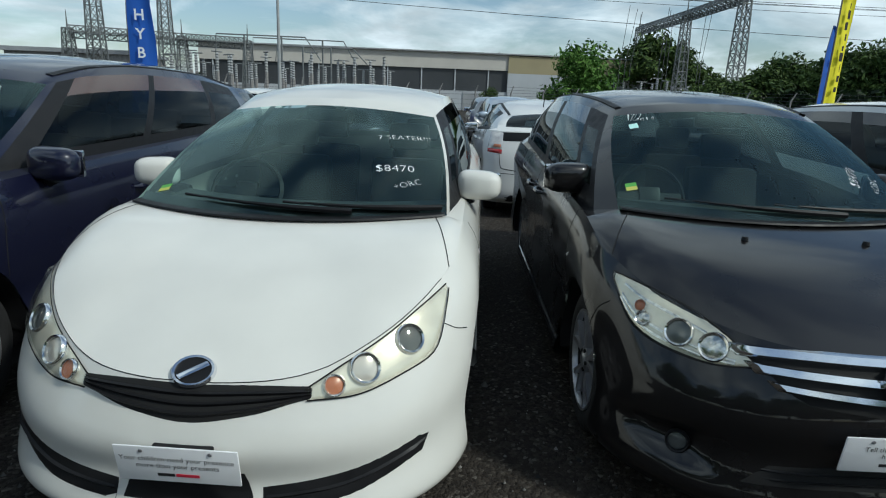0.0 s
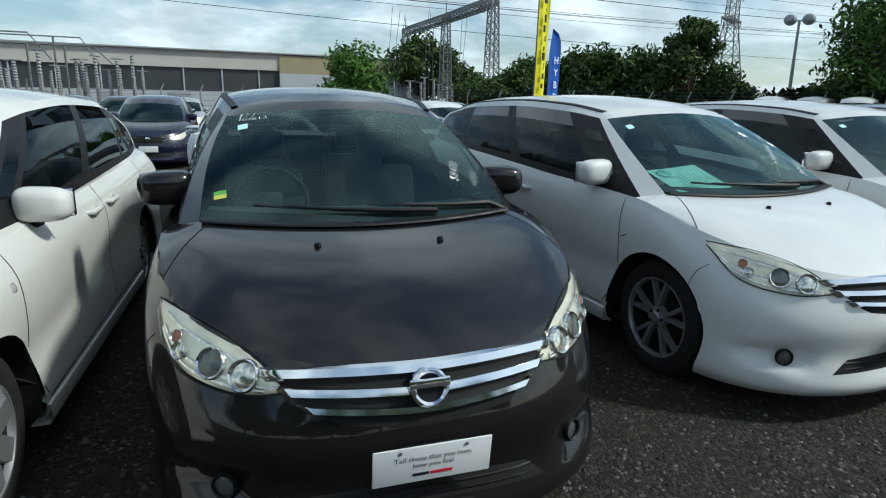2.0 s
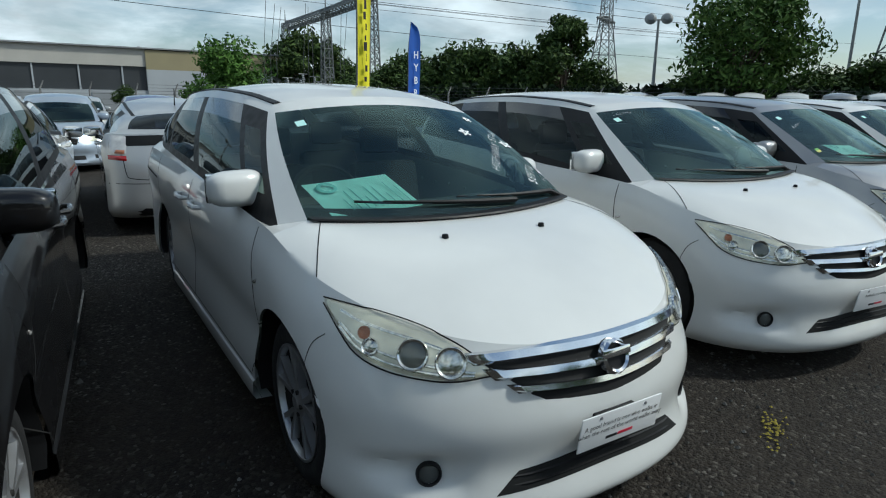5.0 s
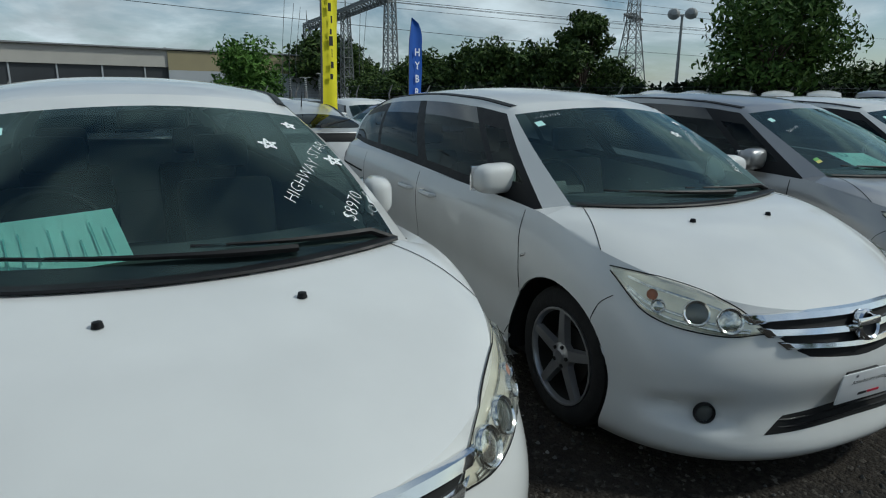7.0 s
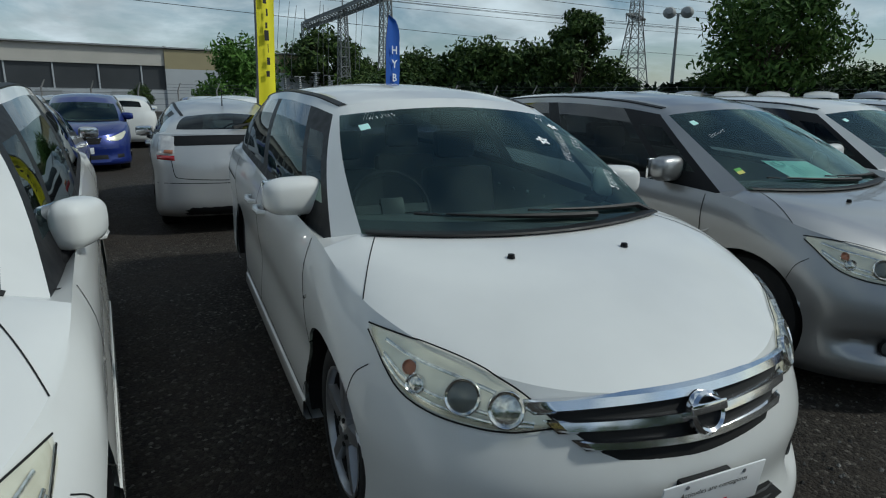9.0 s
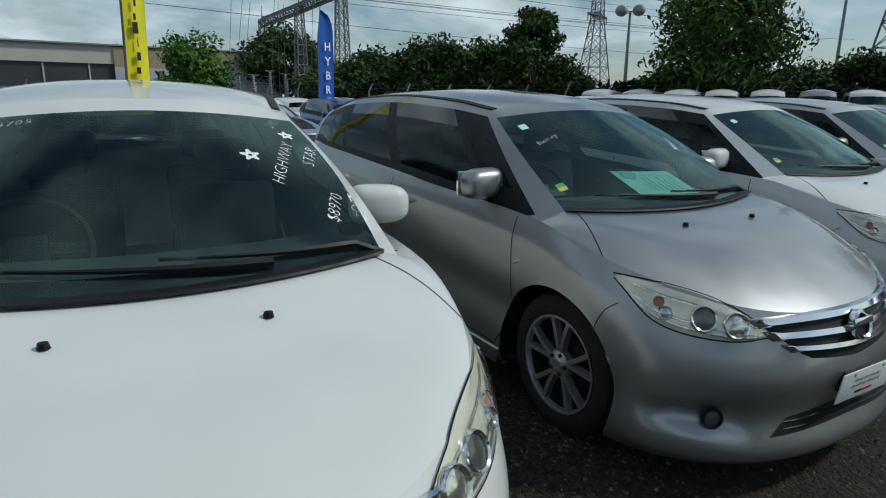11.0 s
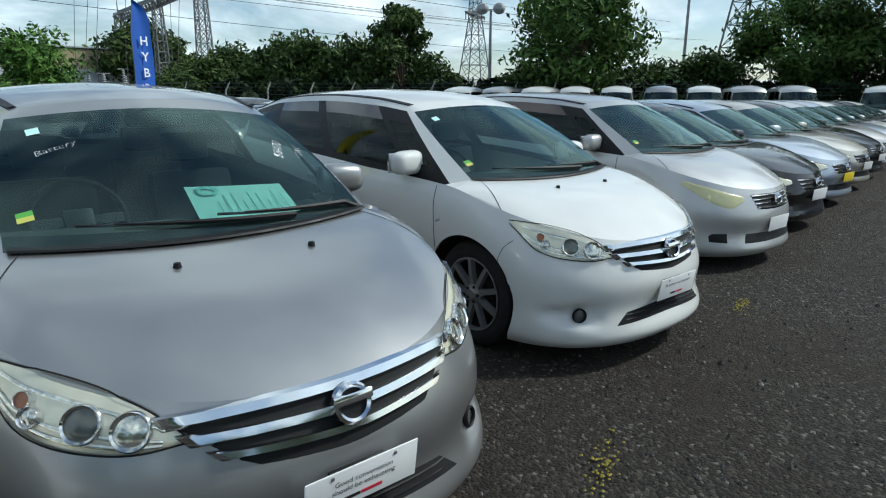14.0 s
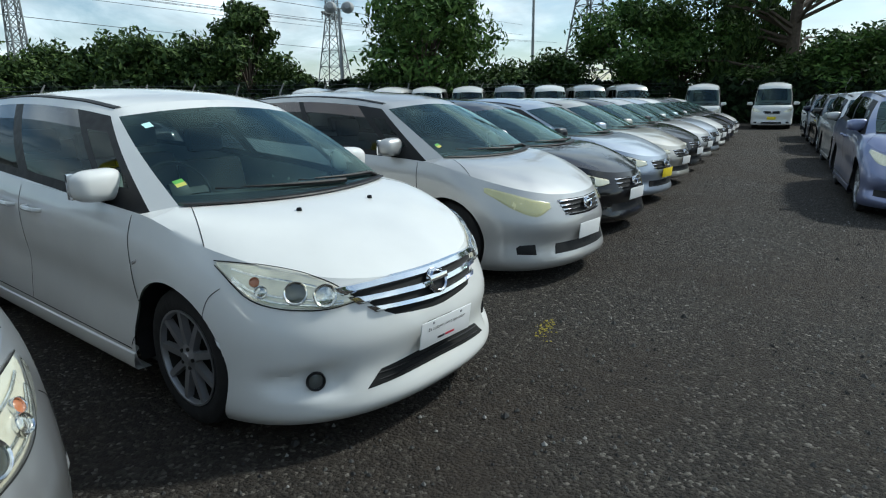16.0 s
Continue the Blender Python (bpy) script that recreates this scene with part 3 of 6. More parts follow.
    ws_bvh = BVHTree.FromBMesh(wsb)
    part("windscreen", wsb, M["windscreen"], car, "green-tinted windscreen")
    part("rear_window", both("rear_window"), M["privacy"], car)
    for k in ("quarter", "front_window", "rear_door_window", "rear_quarter_window"):
        for s in (0, 1):
            q = keep.get(k, [])
            if q:
                g = "sideglass" if k in ("quarter", "front_window") else "privacy"
                part("side_window", outward(sheet_from(mirror_quads(q) if s else q)), M[g], car)
    bvh = BVHTree.FromBMesh(joint)
    joint.free()
    # cabin floor, dashboard and seats behind the glass
    bm = bmesh.new()
    box(bm, -P["hw"] + 0.12, P["hw"] - 0.12, P["hub"] + 0.30, P["hub"] + P["wb"] - 0.45, 0.17, 0.30)
    box(bm, -P["hw"] + 0.33, P["hw"] - 0.33, 0.25, P["L"] - 0.3, 0.20, 0.36)
    part("underbody", bm, M["cabin"], car)
    yc, ye, xa, zc, ze = P["ws"]
    bm = bmesh.new()
    rowsd = []
    for k, (dy, dz) in enumerate(((0.03, -0.022), (0.22, -0.005), (0.48, 0.0), (0.55, -0.04), (0.56, -0.35))):
        rowsd.append([Vector((xa * 0.98 * s, yc + dy + (ye - yc) * s * s, zc + dz - 0.0)) for s in (-1, -0.75, -0.5, -0.25, 0, 0.25, 0.5, 0.75, 1)])
    grid(bm, rowsd)
    part("dashboard", outward(bm, Vector((0, 2, 0))), M["cabin"], car)
    if inside:
        sy = yc + 1.15
        sm = "seat_pale" if pale else "seat"
        dz = P.get("seat_z", 0.34)
        for sx in (-0.36, 0.36):
            seat(car, sx, sy, sm, dz)
            if P["L"] > 4.2:
                seat(car, sx, sy + 0.95, sm, dz)
        bm = bmesh.new()
        rot = pose(-0.36, yc + 0.66, zc + 0.0, 62)
        lathe(bm, [(0.175, -0.013), (0.19, 0.0), (0.175, 0.013), (0.162, 0.0), (0.175, -0.013)], 24, "z")
        box(bm, -0.165, 0.165, -0.02, 0.02, -0.01, 0.01); box(bm, -0.055, 0.055, -0.05, 0.05, -0.02, 0.02, 0.01)
        bmesh.ops.transform(bm, matrix=rot, verts=bm.verts[:])
        part("steering_wheel", bm, M["plastic"], car)
        bm = bmesh.new(); box(bm, -0.12, 0.12, -0.02, 0.02, -0.035, 0.035, 0.02, pose(0, P["wt"][0] - 0.05, P["wt"][3] - 0.09, 10))
        part("inside_mirror", bm, M["plastic"], car)
    # wheels and arches
    tx = P["hw"] - 0.045
    for hy in (P["hub"], P["hub"] + P["wb"]):
        for s in (1, -1):
            wheel(car, tx, hy, P["R"], s, style, 0.0, fine >= 0.9)
            bm = bmesh.new()
            R = P["R"] + 0.046
            rows_a = []
            for i in range(17):
                a = -0.25 + (math.pi + 0.5) * i / 16
                hx = bvh.ray_cast(Vector((s * 2, hy + (R + 0.025) * math.cos(a), max(P["R"] + (R + 0.025) * math.sin(a), P["bot"] + 0.03))), Vector((-s, 0, 0)))[0]
                ox = min(P["hw"], abs(hx.x) if hx and abs(hx.x) > 0.5 else P["hw"] - 0.1) - 0.012
                rows_a.append([(s * ox, hy + R * math.cos(a), P["R"] + R * math.sin(a)), (s * (P["hw"] - 0.30), hy + (R - 0.015) * math.cos(a), P["R"] + (R - 0.015) * math.sin(a)),
                               (s * (P["hw"] - 0.30), hy + 0.02 * math.cos(a), P["R"] + 0.02 * math.sin(a))])
            grid(bm, rows_a)
            if fine >= 0.5:
                part("wheel_arch_liner", bm, M["plastic"], car)
            else:
                bm.free()
    for s in (1, -1):
        mirror(car, s, P, M[P.get("mirror_mat", colour)])
        # door gaps and handles
        if fine >= 0.7:
            for d0, d1 in P["doors"]:
                for yy, lean in ((d0, 0.10),) if d1 != P["doors"][-1][1] else ((d0, 0.02), (d1, 0.06)):
                    bm = ribbon(bvh, [(0, yy + lean, 0.30), (0, yy, 0.48), (0, yy - 0.01, 0.70), (0, yy + 0.02, 1.02)], (-1, 0, 0), side=s)
                    part("door_gap", bm, M["seam"], car)
            bm = ribbon(bvh, [(0, P["doors"][0][0] + 0.10, 0.285), (0, 2.4, 0.30), (0, P["doors"][-1][1], 0.31)], (-1, 0, 0), side=s)
            part("door_gap", bm, M["seam"], car)
            for hy in (P["doors"][0][1] - 0.22, P["doors"][1][0] + 0.16):
                h, nor, _, _ = bvh.ray_cast(Vector((s * 2, hy, 0.865)), Vector((-s, 0, 0)))
                if h is None:
                    continue
                bm = bmesh.new()
                tube(bm, [h + Vector((-0.01 * s, -0.10, 0)), h + Vector((0.028 * s, -0.075, 0.002)), h + Vector((0.034 * s, 0, 0.004)), h + Vector((0.028 * s, 0.075, 0.006)), h + Vector((-0.01 * s, 0.10, 0.006))],
                     [0.010, 0.015, 0.016, 0.015, 0.010], 8)
                part("door_handle", bm, mat, car)
            # bonnet gap
            line = S.cut_lines[0 if s > 0 else 1]
            bm = ribbon(bvh, [(abs(v.x), v.y, v.z) for v in line[:-1]], (0, 0, -1), 0.0038, 0.0015, 24, s)
            part("bonnet_gap", bm, M["seam"], car)
            # sill skirt
            if P.get("skirt", True):
                bm = bmesh.new()
                y0, y1 = P["hub"] + P["R"] + 0.05, P["hub"] + P["wb"] - P["R"] - 0.05
                rws = []
                for i in range(13):
                    y = y0 + (y1 - y0) * i / 12
                    x = P["hw"]
                    rws.append([(s * (x - 0.07), y, 0.178), (s * (x + 0.000), y, 0.182), (s * (x + 0.012), y, 0.20), (s * (x + 0.008), y, 0.262), (s * (x - 0.025), y, 0.29)])
                grid(bm, rws)
                part("side_skirt", outward(bm), mat, car)
    if P.get("front_gap"):
        part("bonnet_gap", ribbon(bvh, [(v.x, v.y, v.z) for v in S.front_line[1:-1:3]], (0, 0.6, -0.8), 0.003, 0.0012, 40), M["seam"], car)
    # rain tray and wipers along the foot of the windscreen
    bm = bmesh.new()
    rws = []
    for dz, dy in ((0.0, -0.035), (0.007, -0.03), (0.009, 0.05), (0.035, 0.09)):
        rws.append([Vector((xa * 0.99 * s, yc + dy + (ye - yc) * s * s, zc + (ze - zc) * s * s + dz + (0.004 if dy < 0.06 else 0))) for s in np.linspace(-1, 1, 21)])
    grid(bm, rws)
    part("cowl", outward(bm, Vector((0, 1, 0))), M["plastic"], car)
    if fine >= 0.6:
        for x0, x1 in ((0.66, 0.10), (0.30, -0.34)):
            pts = []
            for i in range(7):
                x = x0 + (x1 - x0) * i / 6
                s = x / xa
                y = yc + (ye - yc) * s * s + 0.005 + 0.045 * i / 6
                hit = ws_bvh.ray_cast(Vector((x, y + 0.03, 3)), Vector((0, 0, -1)))[0]
                pts.append((hit if hit else Vector((x, y, zc))) + Vector((0, 0, 0.014)))
            w = new("wiper"); w.parent = car
            bm = bmesh.new(); tube(bm, pts, [0.013, 0.013, 0.012, 0.010, 0.008, 0.006, 0.004], 6)
            part("wiper_arm", bm, M["plastic"], w)
            bm = bmesh.new(); tube(bm, [p + Vector((0, 0.02, -0.008)) for p in pts[1:]] + [pts[-1] + (pts[-1] - pts[-2]) + Vector((0, 0.02, -0.006))], 0.006, 5)
            part("wiper_blade", bm, M["plastic"], w)
    if face:
        face(car, bvh, P, mat, ws_bvh, S)
    if rear:
        rear(car, bvh, P, mat)
    return car, ws_bvh


def recolour(car, old, colour):
    """Gives a copy its own paint without new meshes."""
    for o in car.children_recursive:
        if o.type == "MESH" and o.data.materials and o.data.materials[0] == M[old]:
            o.material_slots[0].link = "OBJECT"
            o.material_slots[0].material = M[colour]
    return car


# ---- faces of the cars ----
RING = [(0.82, -0.004), (0.80, 0.010), (0.92, 0.014), (1.0, 0.008), (1.02, -0.004)]
DOME = [(0.0, 0.006), (0.5, 0.005), (0.8, 0.001), (0.86, -0.006)]


def plate(car, lines, tagline, x, y, z, tilt=8, back=True, colour="platewhite", rear=False, name="number_plate"):
    p = new(name); p.parent = car
    p.matrix_basis = pose(x, y, z, tilt, 0, 180 if rear else 0)
    bm = bmesh.new(); box(bm, -0.18, 0.18, -0.006, 0.0, -0.0625, 0.0625, 0.004)
    part("plate_face", bm, M[colour], p)
    if back:
        bm = bmesh.new(); box(bm, -0.09, 0.09, 0.0, 0.05, -0.055, 0.035, 0.006)
        part("plate_holder", bm, M["plastic"], p)
    put = lambda cx, cz: (lambda u, v: Vector((cx + u, -0.0075, cz + v)))
    if not lines:
        return p
    for i, t in enumerate(lines):
        big = len(t) < 8
        text_mesh(t, 0.10 if big else 0.024, M["ink"], p, "lettering", put(0, 0.0 if big else 0.022 - 0.024 * i))
    if tagline:
        bm = bmesh.new(); box(bm, -0.062, -0.012, -0.0072, -0.0062, -0.040, -0.030)
        part("brand_bar", bm, M["ink"], p, smooth=False)
        bm = bmesh.new(); box(bm, -0.008, 0.060, -0.0072, -0.0062, -0.040, -0.030)
        part("brand_bar", bm, M["inkred"], p, smooth=False)
    for sx in (-0.10, 0.10):
        bm = bmesh.new()
        lathe(bm, [(0, -0.009), (0.006, -0.008), (0.007, -0.005)], 8, "y", (sx, 0, 0.048))
        part("plate_screw", bm, M["alloy_dark"], p)
    return p


def headlight(car, bvh, upper, lower, way, side, lenses, yellow=False, simple=False, ridges=()):
    h = new("headlight"); h.parent = car
    part("reflector_housing", patch(bvh, upper, lower, way, 18, 7, 0.003, 0.004, side), M["lamp_yellow" if yellow else "lamp_house"], h)
    for (x, y, z, r, mats) in ([] if simple else lenses):
        d = Vector(way); d.x *= side
        part("lamp_ring", disc_on(bvh, x * side, z, d, r, RING, 22, y, 0.005), M["chrome"], h)
        part("lamp_lens", disc_on(bvh, x * side, z, d, r, DOME, 18, y, 0.008), M[mats], h)
    part("lamp_cover", patch(bvh, upper, lower, way, 18, 7, 0.020, 0.017, side), M["lamp_glass"], h)
    if not simple:
        # moulded steps of the reflector, then the dark seal round the lamp
        for u in ridges:
            a, b = through_points(upper, 9), through_points(lower, 9)
            part("reflector_step", ribbon(bvh, [tuple(p.lerp(q, u)) for p, q in zip(a[1:-1], b[1:-1])], way, 0.010, 0.006, 20, side), M["bowl"], h)
        U, W = through_points(upper, 14), through_points(lower, 14)
        part("lamp_seal", ribbon(bvh, [tuple(p) for p in U], way, 0.005, 0.006, 24, side), M["seam"], h)
        part("lamp_seal", ribbon(bvh, [tuple(p) for p in W], way, 0.005, 0.006, 24, side), M["seam"], h)
    return h


def emblem(car, bvh, x, z, r, shape):
    e = new("badge"); e.parent = car
    d = (0, 1, -0.25)
    part("badge_ring", disc_on(bvh, x, z, d, r, [(0.74, 0.0), (0.72, 0.016), (0.86, 0.022), (1.0, 0.014), (1.02, -0.006)], 26, 0, 0.027), M["chrome"], e)
    part("badge_field", disc_on(bvh, x, z, d, r, [(0.0, 0.004), (0.78, 0.004)], 20, 0, 0.027), M["plastic"], e)
    h, nor, _, _ = bvh.ray_cast(Vector((x, -1, z)), Vector((0, 1, 0)))
    if shape == "bar":
        bm = bmesh.new(); box(bm, -r * 1.05, r * 1.05, -0.006, 0.006, -r * 0.24, r * 0.24, 0.004, Matrix.Translation(h + nor * 0.046) @ pose(0, 0, 0, -14))
        part("badge_bar", bm, M["chrome"], e)
    elif shape == "slash":
        bm = bmesh.new(); box(bm, -r * 0.85, r * 0.85, -0.004, 0.004, -r * 0.16, r * 0.16, 0.003, Matrix.Translation(h + nor * 0.024) @ pose(0, 0, 0, -30) @ pose(0, 0, 0, 0, -28))
        part("badge_bar", bm, M["chrome"], e)
    return e


def mpv_face(words, tag=True, zp=0.425):
    def face(car, bvh, P, mat, ws_bvh, S):
        way = (-0.45, 0.8, -0.35)
        up = [(0.42, 0.08, 0.650), (0.50, 0.15, 0.727), (0.61, 0.26, 0.787), (0.71, 0.38, 0.815), (0.79, 0.50, 0.828)]
        lo = [(0.42, 0.08, 0.638), (0.54, 0.12, 0.628), (0.66, 0.21, 0.640), (0.76, 0.33, 0.690), (0.795, 0.49, 0.812)]
        for s in (1, -1):
            headlight(car, bvh, up, lo, way, s, [(0.625, 0.21, 0.700, 0.050, "lens"), (0.535, 0.14, 0.680, 0.050, "bowl"), (0.72, 0.34, 0.745, 0.022, "amber"), (0.71, 0.32, 0.705, 0.028, "bowl")], ridges=(0.30, 0.72, 0.86))
            part("fog_lamp_bezel", disc_on(bvh, 0.625 * s, 0.312, (-0.25 * s, 1, 0), 0.040, RING, 20, 0, 0.014), M["plastic"], car)
            part("fog_lamp", disc_on(bvh, 0.625 * s, 0.312, (-0.25 * s, 1, 0), 0.040, DOME, 18, 0, 0.014), M["lens"], car)
            part("door_rail", ribbon(bvh, [(0, 3.64, 0.862), (0, 3.95, 0.880), (0, 4.22, 0.896)], (-1, 0, 0), 0.016, 0.002, 14, s), M["seam"], car)
            part("tail_lamp", patch(bvh, [(0.7, 4.22, 0.99), (0.7, 4.34, 1.0), (0.65, 4.47, 1.01)], [(0.7, 4.20, 0.90), (0.7, 4.34, 0.83), (0.65, 4.47, 0.80)], (-1, -0.35, 0), 10, 5, 0.010, 0.008, s), M["tail_red"], car)
            part("side_marker", patch(bvh, [(0, 1.045, 0.755), (0, 1.095, 0.735)], [(0, 1.055, 0.735), (0, 1.095, 0.72)], (-1, 0, 0), 6, 3, 0.006, 0.005, s), M["tail_clear"], car)
            part("bumper_gap", ribbon(bvh, [(0.79, 0.50, 0.70), (0.83, 0.54, 0.66), (0.86, 0.57, 0.575)], (-1, 0.25, 0), 0.0035, 0.0012, 12, s), M["seam"], car)
            bm = bmesh.new()
            lathe(bm, [(0.0, 0.016), (0.011, 0.014), (0.014, 0.0)], 10, "z", (0.235 * s, 0, 0))
            h = bvh.ray_cast(Vector((0.235 * s, 0.66, 2)), Vector((0, 0, -1)))[0]
            bmesh.ops.translate(bm, vec=(0, h.y, h.z), verts=bm.verts[:])
            part("washer_nozzle", bm, M["plastic"], car)
        g = new("grille"); g.parent = car
        c = lambda zc, zs, xs=0.46: [(-xs, 0.1, zs), (-xs * 0.5, 0.05, zs + (zc - zs) * 0.72), (0, 0.0, zc), (xs * 0.5, 0.05, zs + (zc - zs) * 0.72), (xs, 0.1, zs)]
        f = (0, 1, -0.12)
        part("grille_mesh", patch(bvh, c(0.695, 0.690, 0.455), c(0.520, 0.535, 0.275), f, 30, 8, 0.004, 0.004), M["seam"], g)
        for zc, zs, xs, low, hgt in ((0.704, 0.694, 0.478, 0.450, 0.038), (0.642, 0.645, 0.432, 0.400, 0.036), (0.584, 0.594, 0.372, 0.340, 0.030)):
            part("chrome_bar", patch(bvh, c(zc, zs, xs), c(zc - hgt, zs - hgt, low), f, 30, 5, 0.022, 0.018), M["chrome"], g)
        emblem(car, bvh, 0, 0.635, 0.058, "bar")
        k = [(-0.34, 0.05, 0.318), (0, 0, 0.345), (0.34, 0.05, 0.318)]
        k2 = [(-0.42, 0.07, 0.252), (0, 0, 0.268), (0.42, 0.07, 0.252)]
        part("lower_grille", patch(bvh, k, k2, (0, 1, 0), 20, 4, 0.004, 0.003), M["seam"], car)
        for z in (0.292, 0.318):
            part("intake_slat", patch(bvh, [(-0.36, 0.05, z - 0.012), (0, 0, z), (0.36, 0.05, z - 0.012)], [(-0.36, 0.05, z - 0.020), (0, 0, z - 0.008), (0.36, 0.05, z - 0.020)], (0, 1, 0), 16, 2, 0.010, 0.007), M["plastic"], car)
        h = bvh.ray_cast(Vector((0.0, -1, zp)), Vector((0, 1, 0)))[0]
        plate(car, words, tag, 0.0, h.y - 0.035, zp)
    return face


def wish_face(car, bvh, P, mat, ws_bvh, S):
    way = (-0.40, 0.8, -0.40)
    up = [(0.345, 0.07, 0.585), (0.46, 0.12, 0.655), (0.58, 0.22, 0.72), (0.67, 0.34, 0.775), (0.735, 0.50, 0.805)]
    lo = [(0.35, 0.07, 0.552), (0.48, 0.10, 0.560), (0.62, 0.18, 0.600), (0.74, 0.30, 0.665), (0.75, 0.49, 0.795)]
    for s in (1, -1):
        headlight(car, bvh, up, lo, way, s, [(0.645, 0.25, 0.695, 0.050, "lens"), (0.52, 0.14, 0.635, 0.050, "tail_clear"), (0.43, 0.10, 0.592, 0.034, "amber")])
        part("bumper_gap", ribbon(bvh, [(0.76, 0.42, 0.68), (0.80, 0.46, 0.65), (0.84, 0.52, 0.63)], (-1, 0.25, 0), 0.0035, 0.0012, 12, s), M["seam"], car)
        part("bumper_intake", patch(bvh, [(0.22, 0.03, 0.285), (0.45, 0.07, 0.315), (0.69, 0.3, 0.385)], [(0.22, 0.03, 0.225), (0.45, 0.07, 0.24), (0.66, 0.3, 0.315)], (-0.2, 1, 0), 14, 4, 0.004, 0.004, s), M["plastic"], car)
        part("intake_slat", patch(bvh, [(0.23, 0.03, 0.262), (0.45, 0.07, 0.285), (0.67, 0.3, 0.36)], [(0.23, 0.03, 0.250), (0.45, 0.07, 0.272), (0.67, 0.3, 0.348)], (-0.2, 1, 0), 14, 2, 0.012, 0.008, s), M["plastic"], car)
        part("side_marker", patch(bvh, [(0, 1.04, 0.80), (0, 1.075, 0.80)], [(0, 1.04, 0.765), (0, 1.075, 0.765)], (-1, 0, 0), 6, 3, 0.006, 0.005, s), M["tail_clear"], car)
    g = new("grille"); g.parent = car
    c = lambda zc, zs, xs: [(-xs, 0.07, zs), (-xs * 0.5, 0.05, zs + (zc - zs) * 0.72), (0, 0.0, zc), (xs * 0.5, 0.05, zs + (zc - zs) * 0.72), (xs, 0.07, zs)]
    part("grille_mesh", patch(bvh, c(0.592, 0.578, 0.37), c(0.488, 0.545, 0.33), (0, 1, -0.1), 30, 6, 0.004, 0.004), M["seam"], g)
    for zc, zs in ((0.572, 0.570), (0.545, 0.563), (0.517, 0.556)):
        part("grille_slat", patch(bvh, c(zc, zs, 0.35), c(zc - 0.013, zs - 0.010, 0.345), (0, 1, -0.1), 30, 2, 0.014, 0.010), M["plastic"], g)
    # oval badge on the bonnet
    h, nor, _, _ = bvh.ray_cast(Vector((0, 0.10, 2)), Vector((0, 0, -1)))
    e = new("badge"); e.parent = car
    rot = Matrix.Translation(h + nor * 0.002) @ nor.to_track_quat("Z", "Y").to_matrix().to_4x4() @ Matrix.Diagonal((1.02, 0.80, 1, 1))
    for nm, prof, mt in (("badge_ring", [(0.052, 0.0), (0.054, 0.010), (0.062, 0.012), (0.066, 0.0)], "chrome"), ("badge_field", [(0.0, 0.006), (0.054, 0.006)], "plastic")):
        bm = bmesh.new(); lathe(bm, prof, 26, "z"); bmesh.ops.transform(bm, matrix=rot, verts=bm.verts[:])
        part(nm, bm, M[mt], e)
    bm = bmesh.new(); box(bm, -0.05, 0.05, -0.011, 0.011, 0.006, 0.012, 0.003, rot @ pose(0, 0, 0, 0, 0, 40))
    part("badge_bar", bm, M["chrome"], e)
    part("lower_grille", patch(bvh, [(-0.17, 0, 0.335), (0, 0, 0.335), (0.17, 0, 0.335)], [(-0.2, 0, 0.235), (0, 0, 0.235), (0.2, 0, 0.235)], (0, 1, 0), 12, 3, 0.004, 0.003), M["plastic"], car)
    hh = bvh.ray_cast(Vector((0.0, -1, 0.37)), Vector((0, 1, 0)))[0]
    plate(car, ["Your children need your presence", "more than your presents"], True, 0.0, hh.y - 0.035, 0.385, 10)


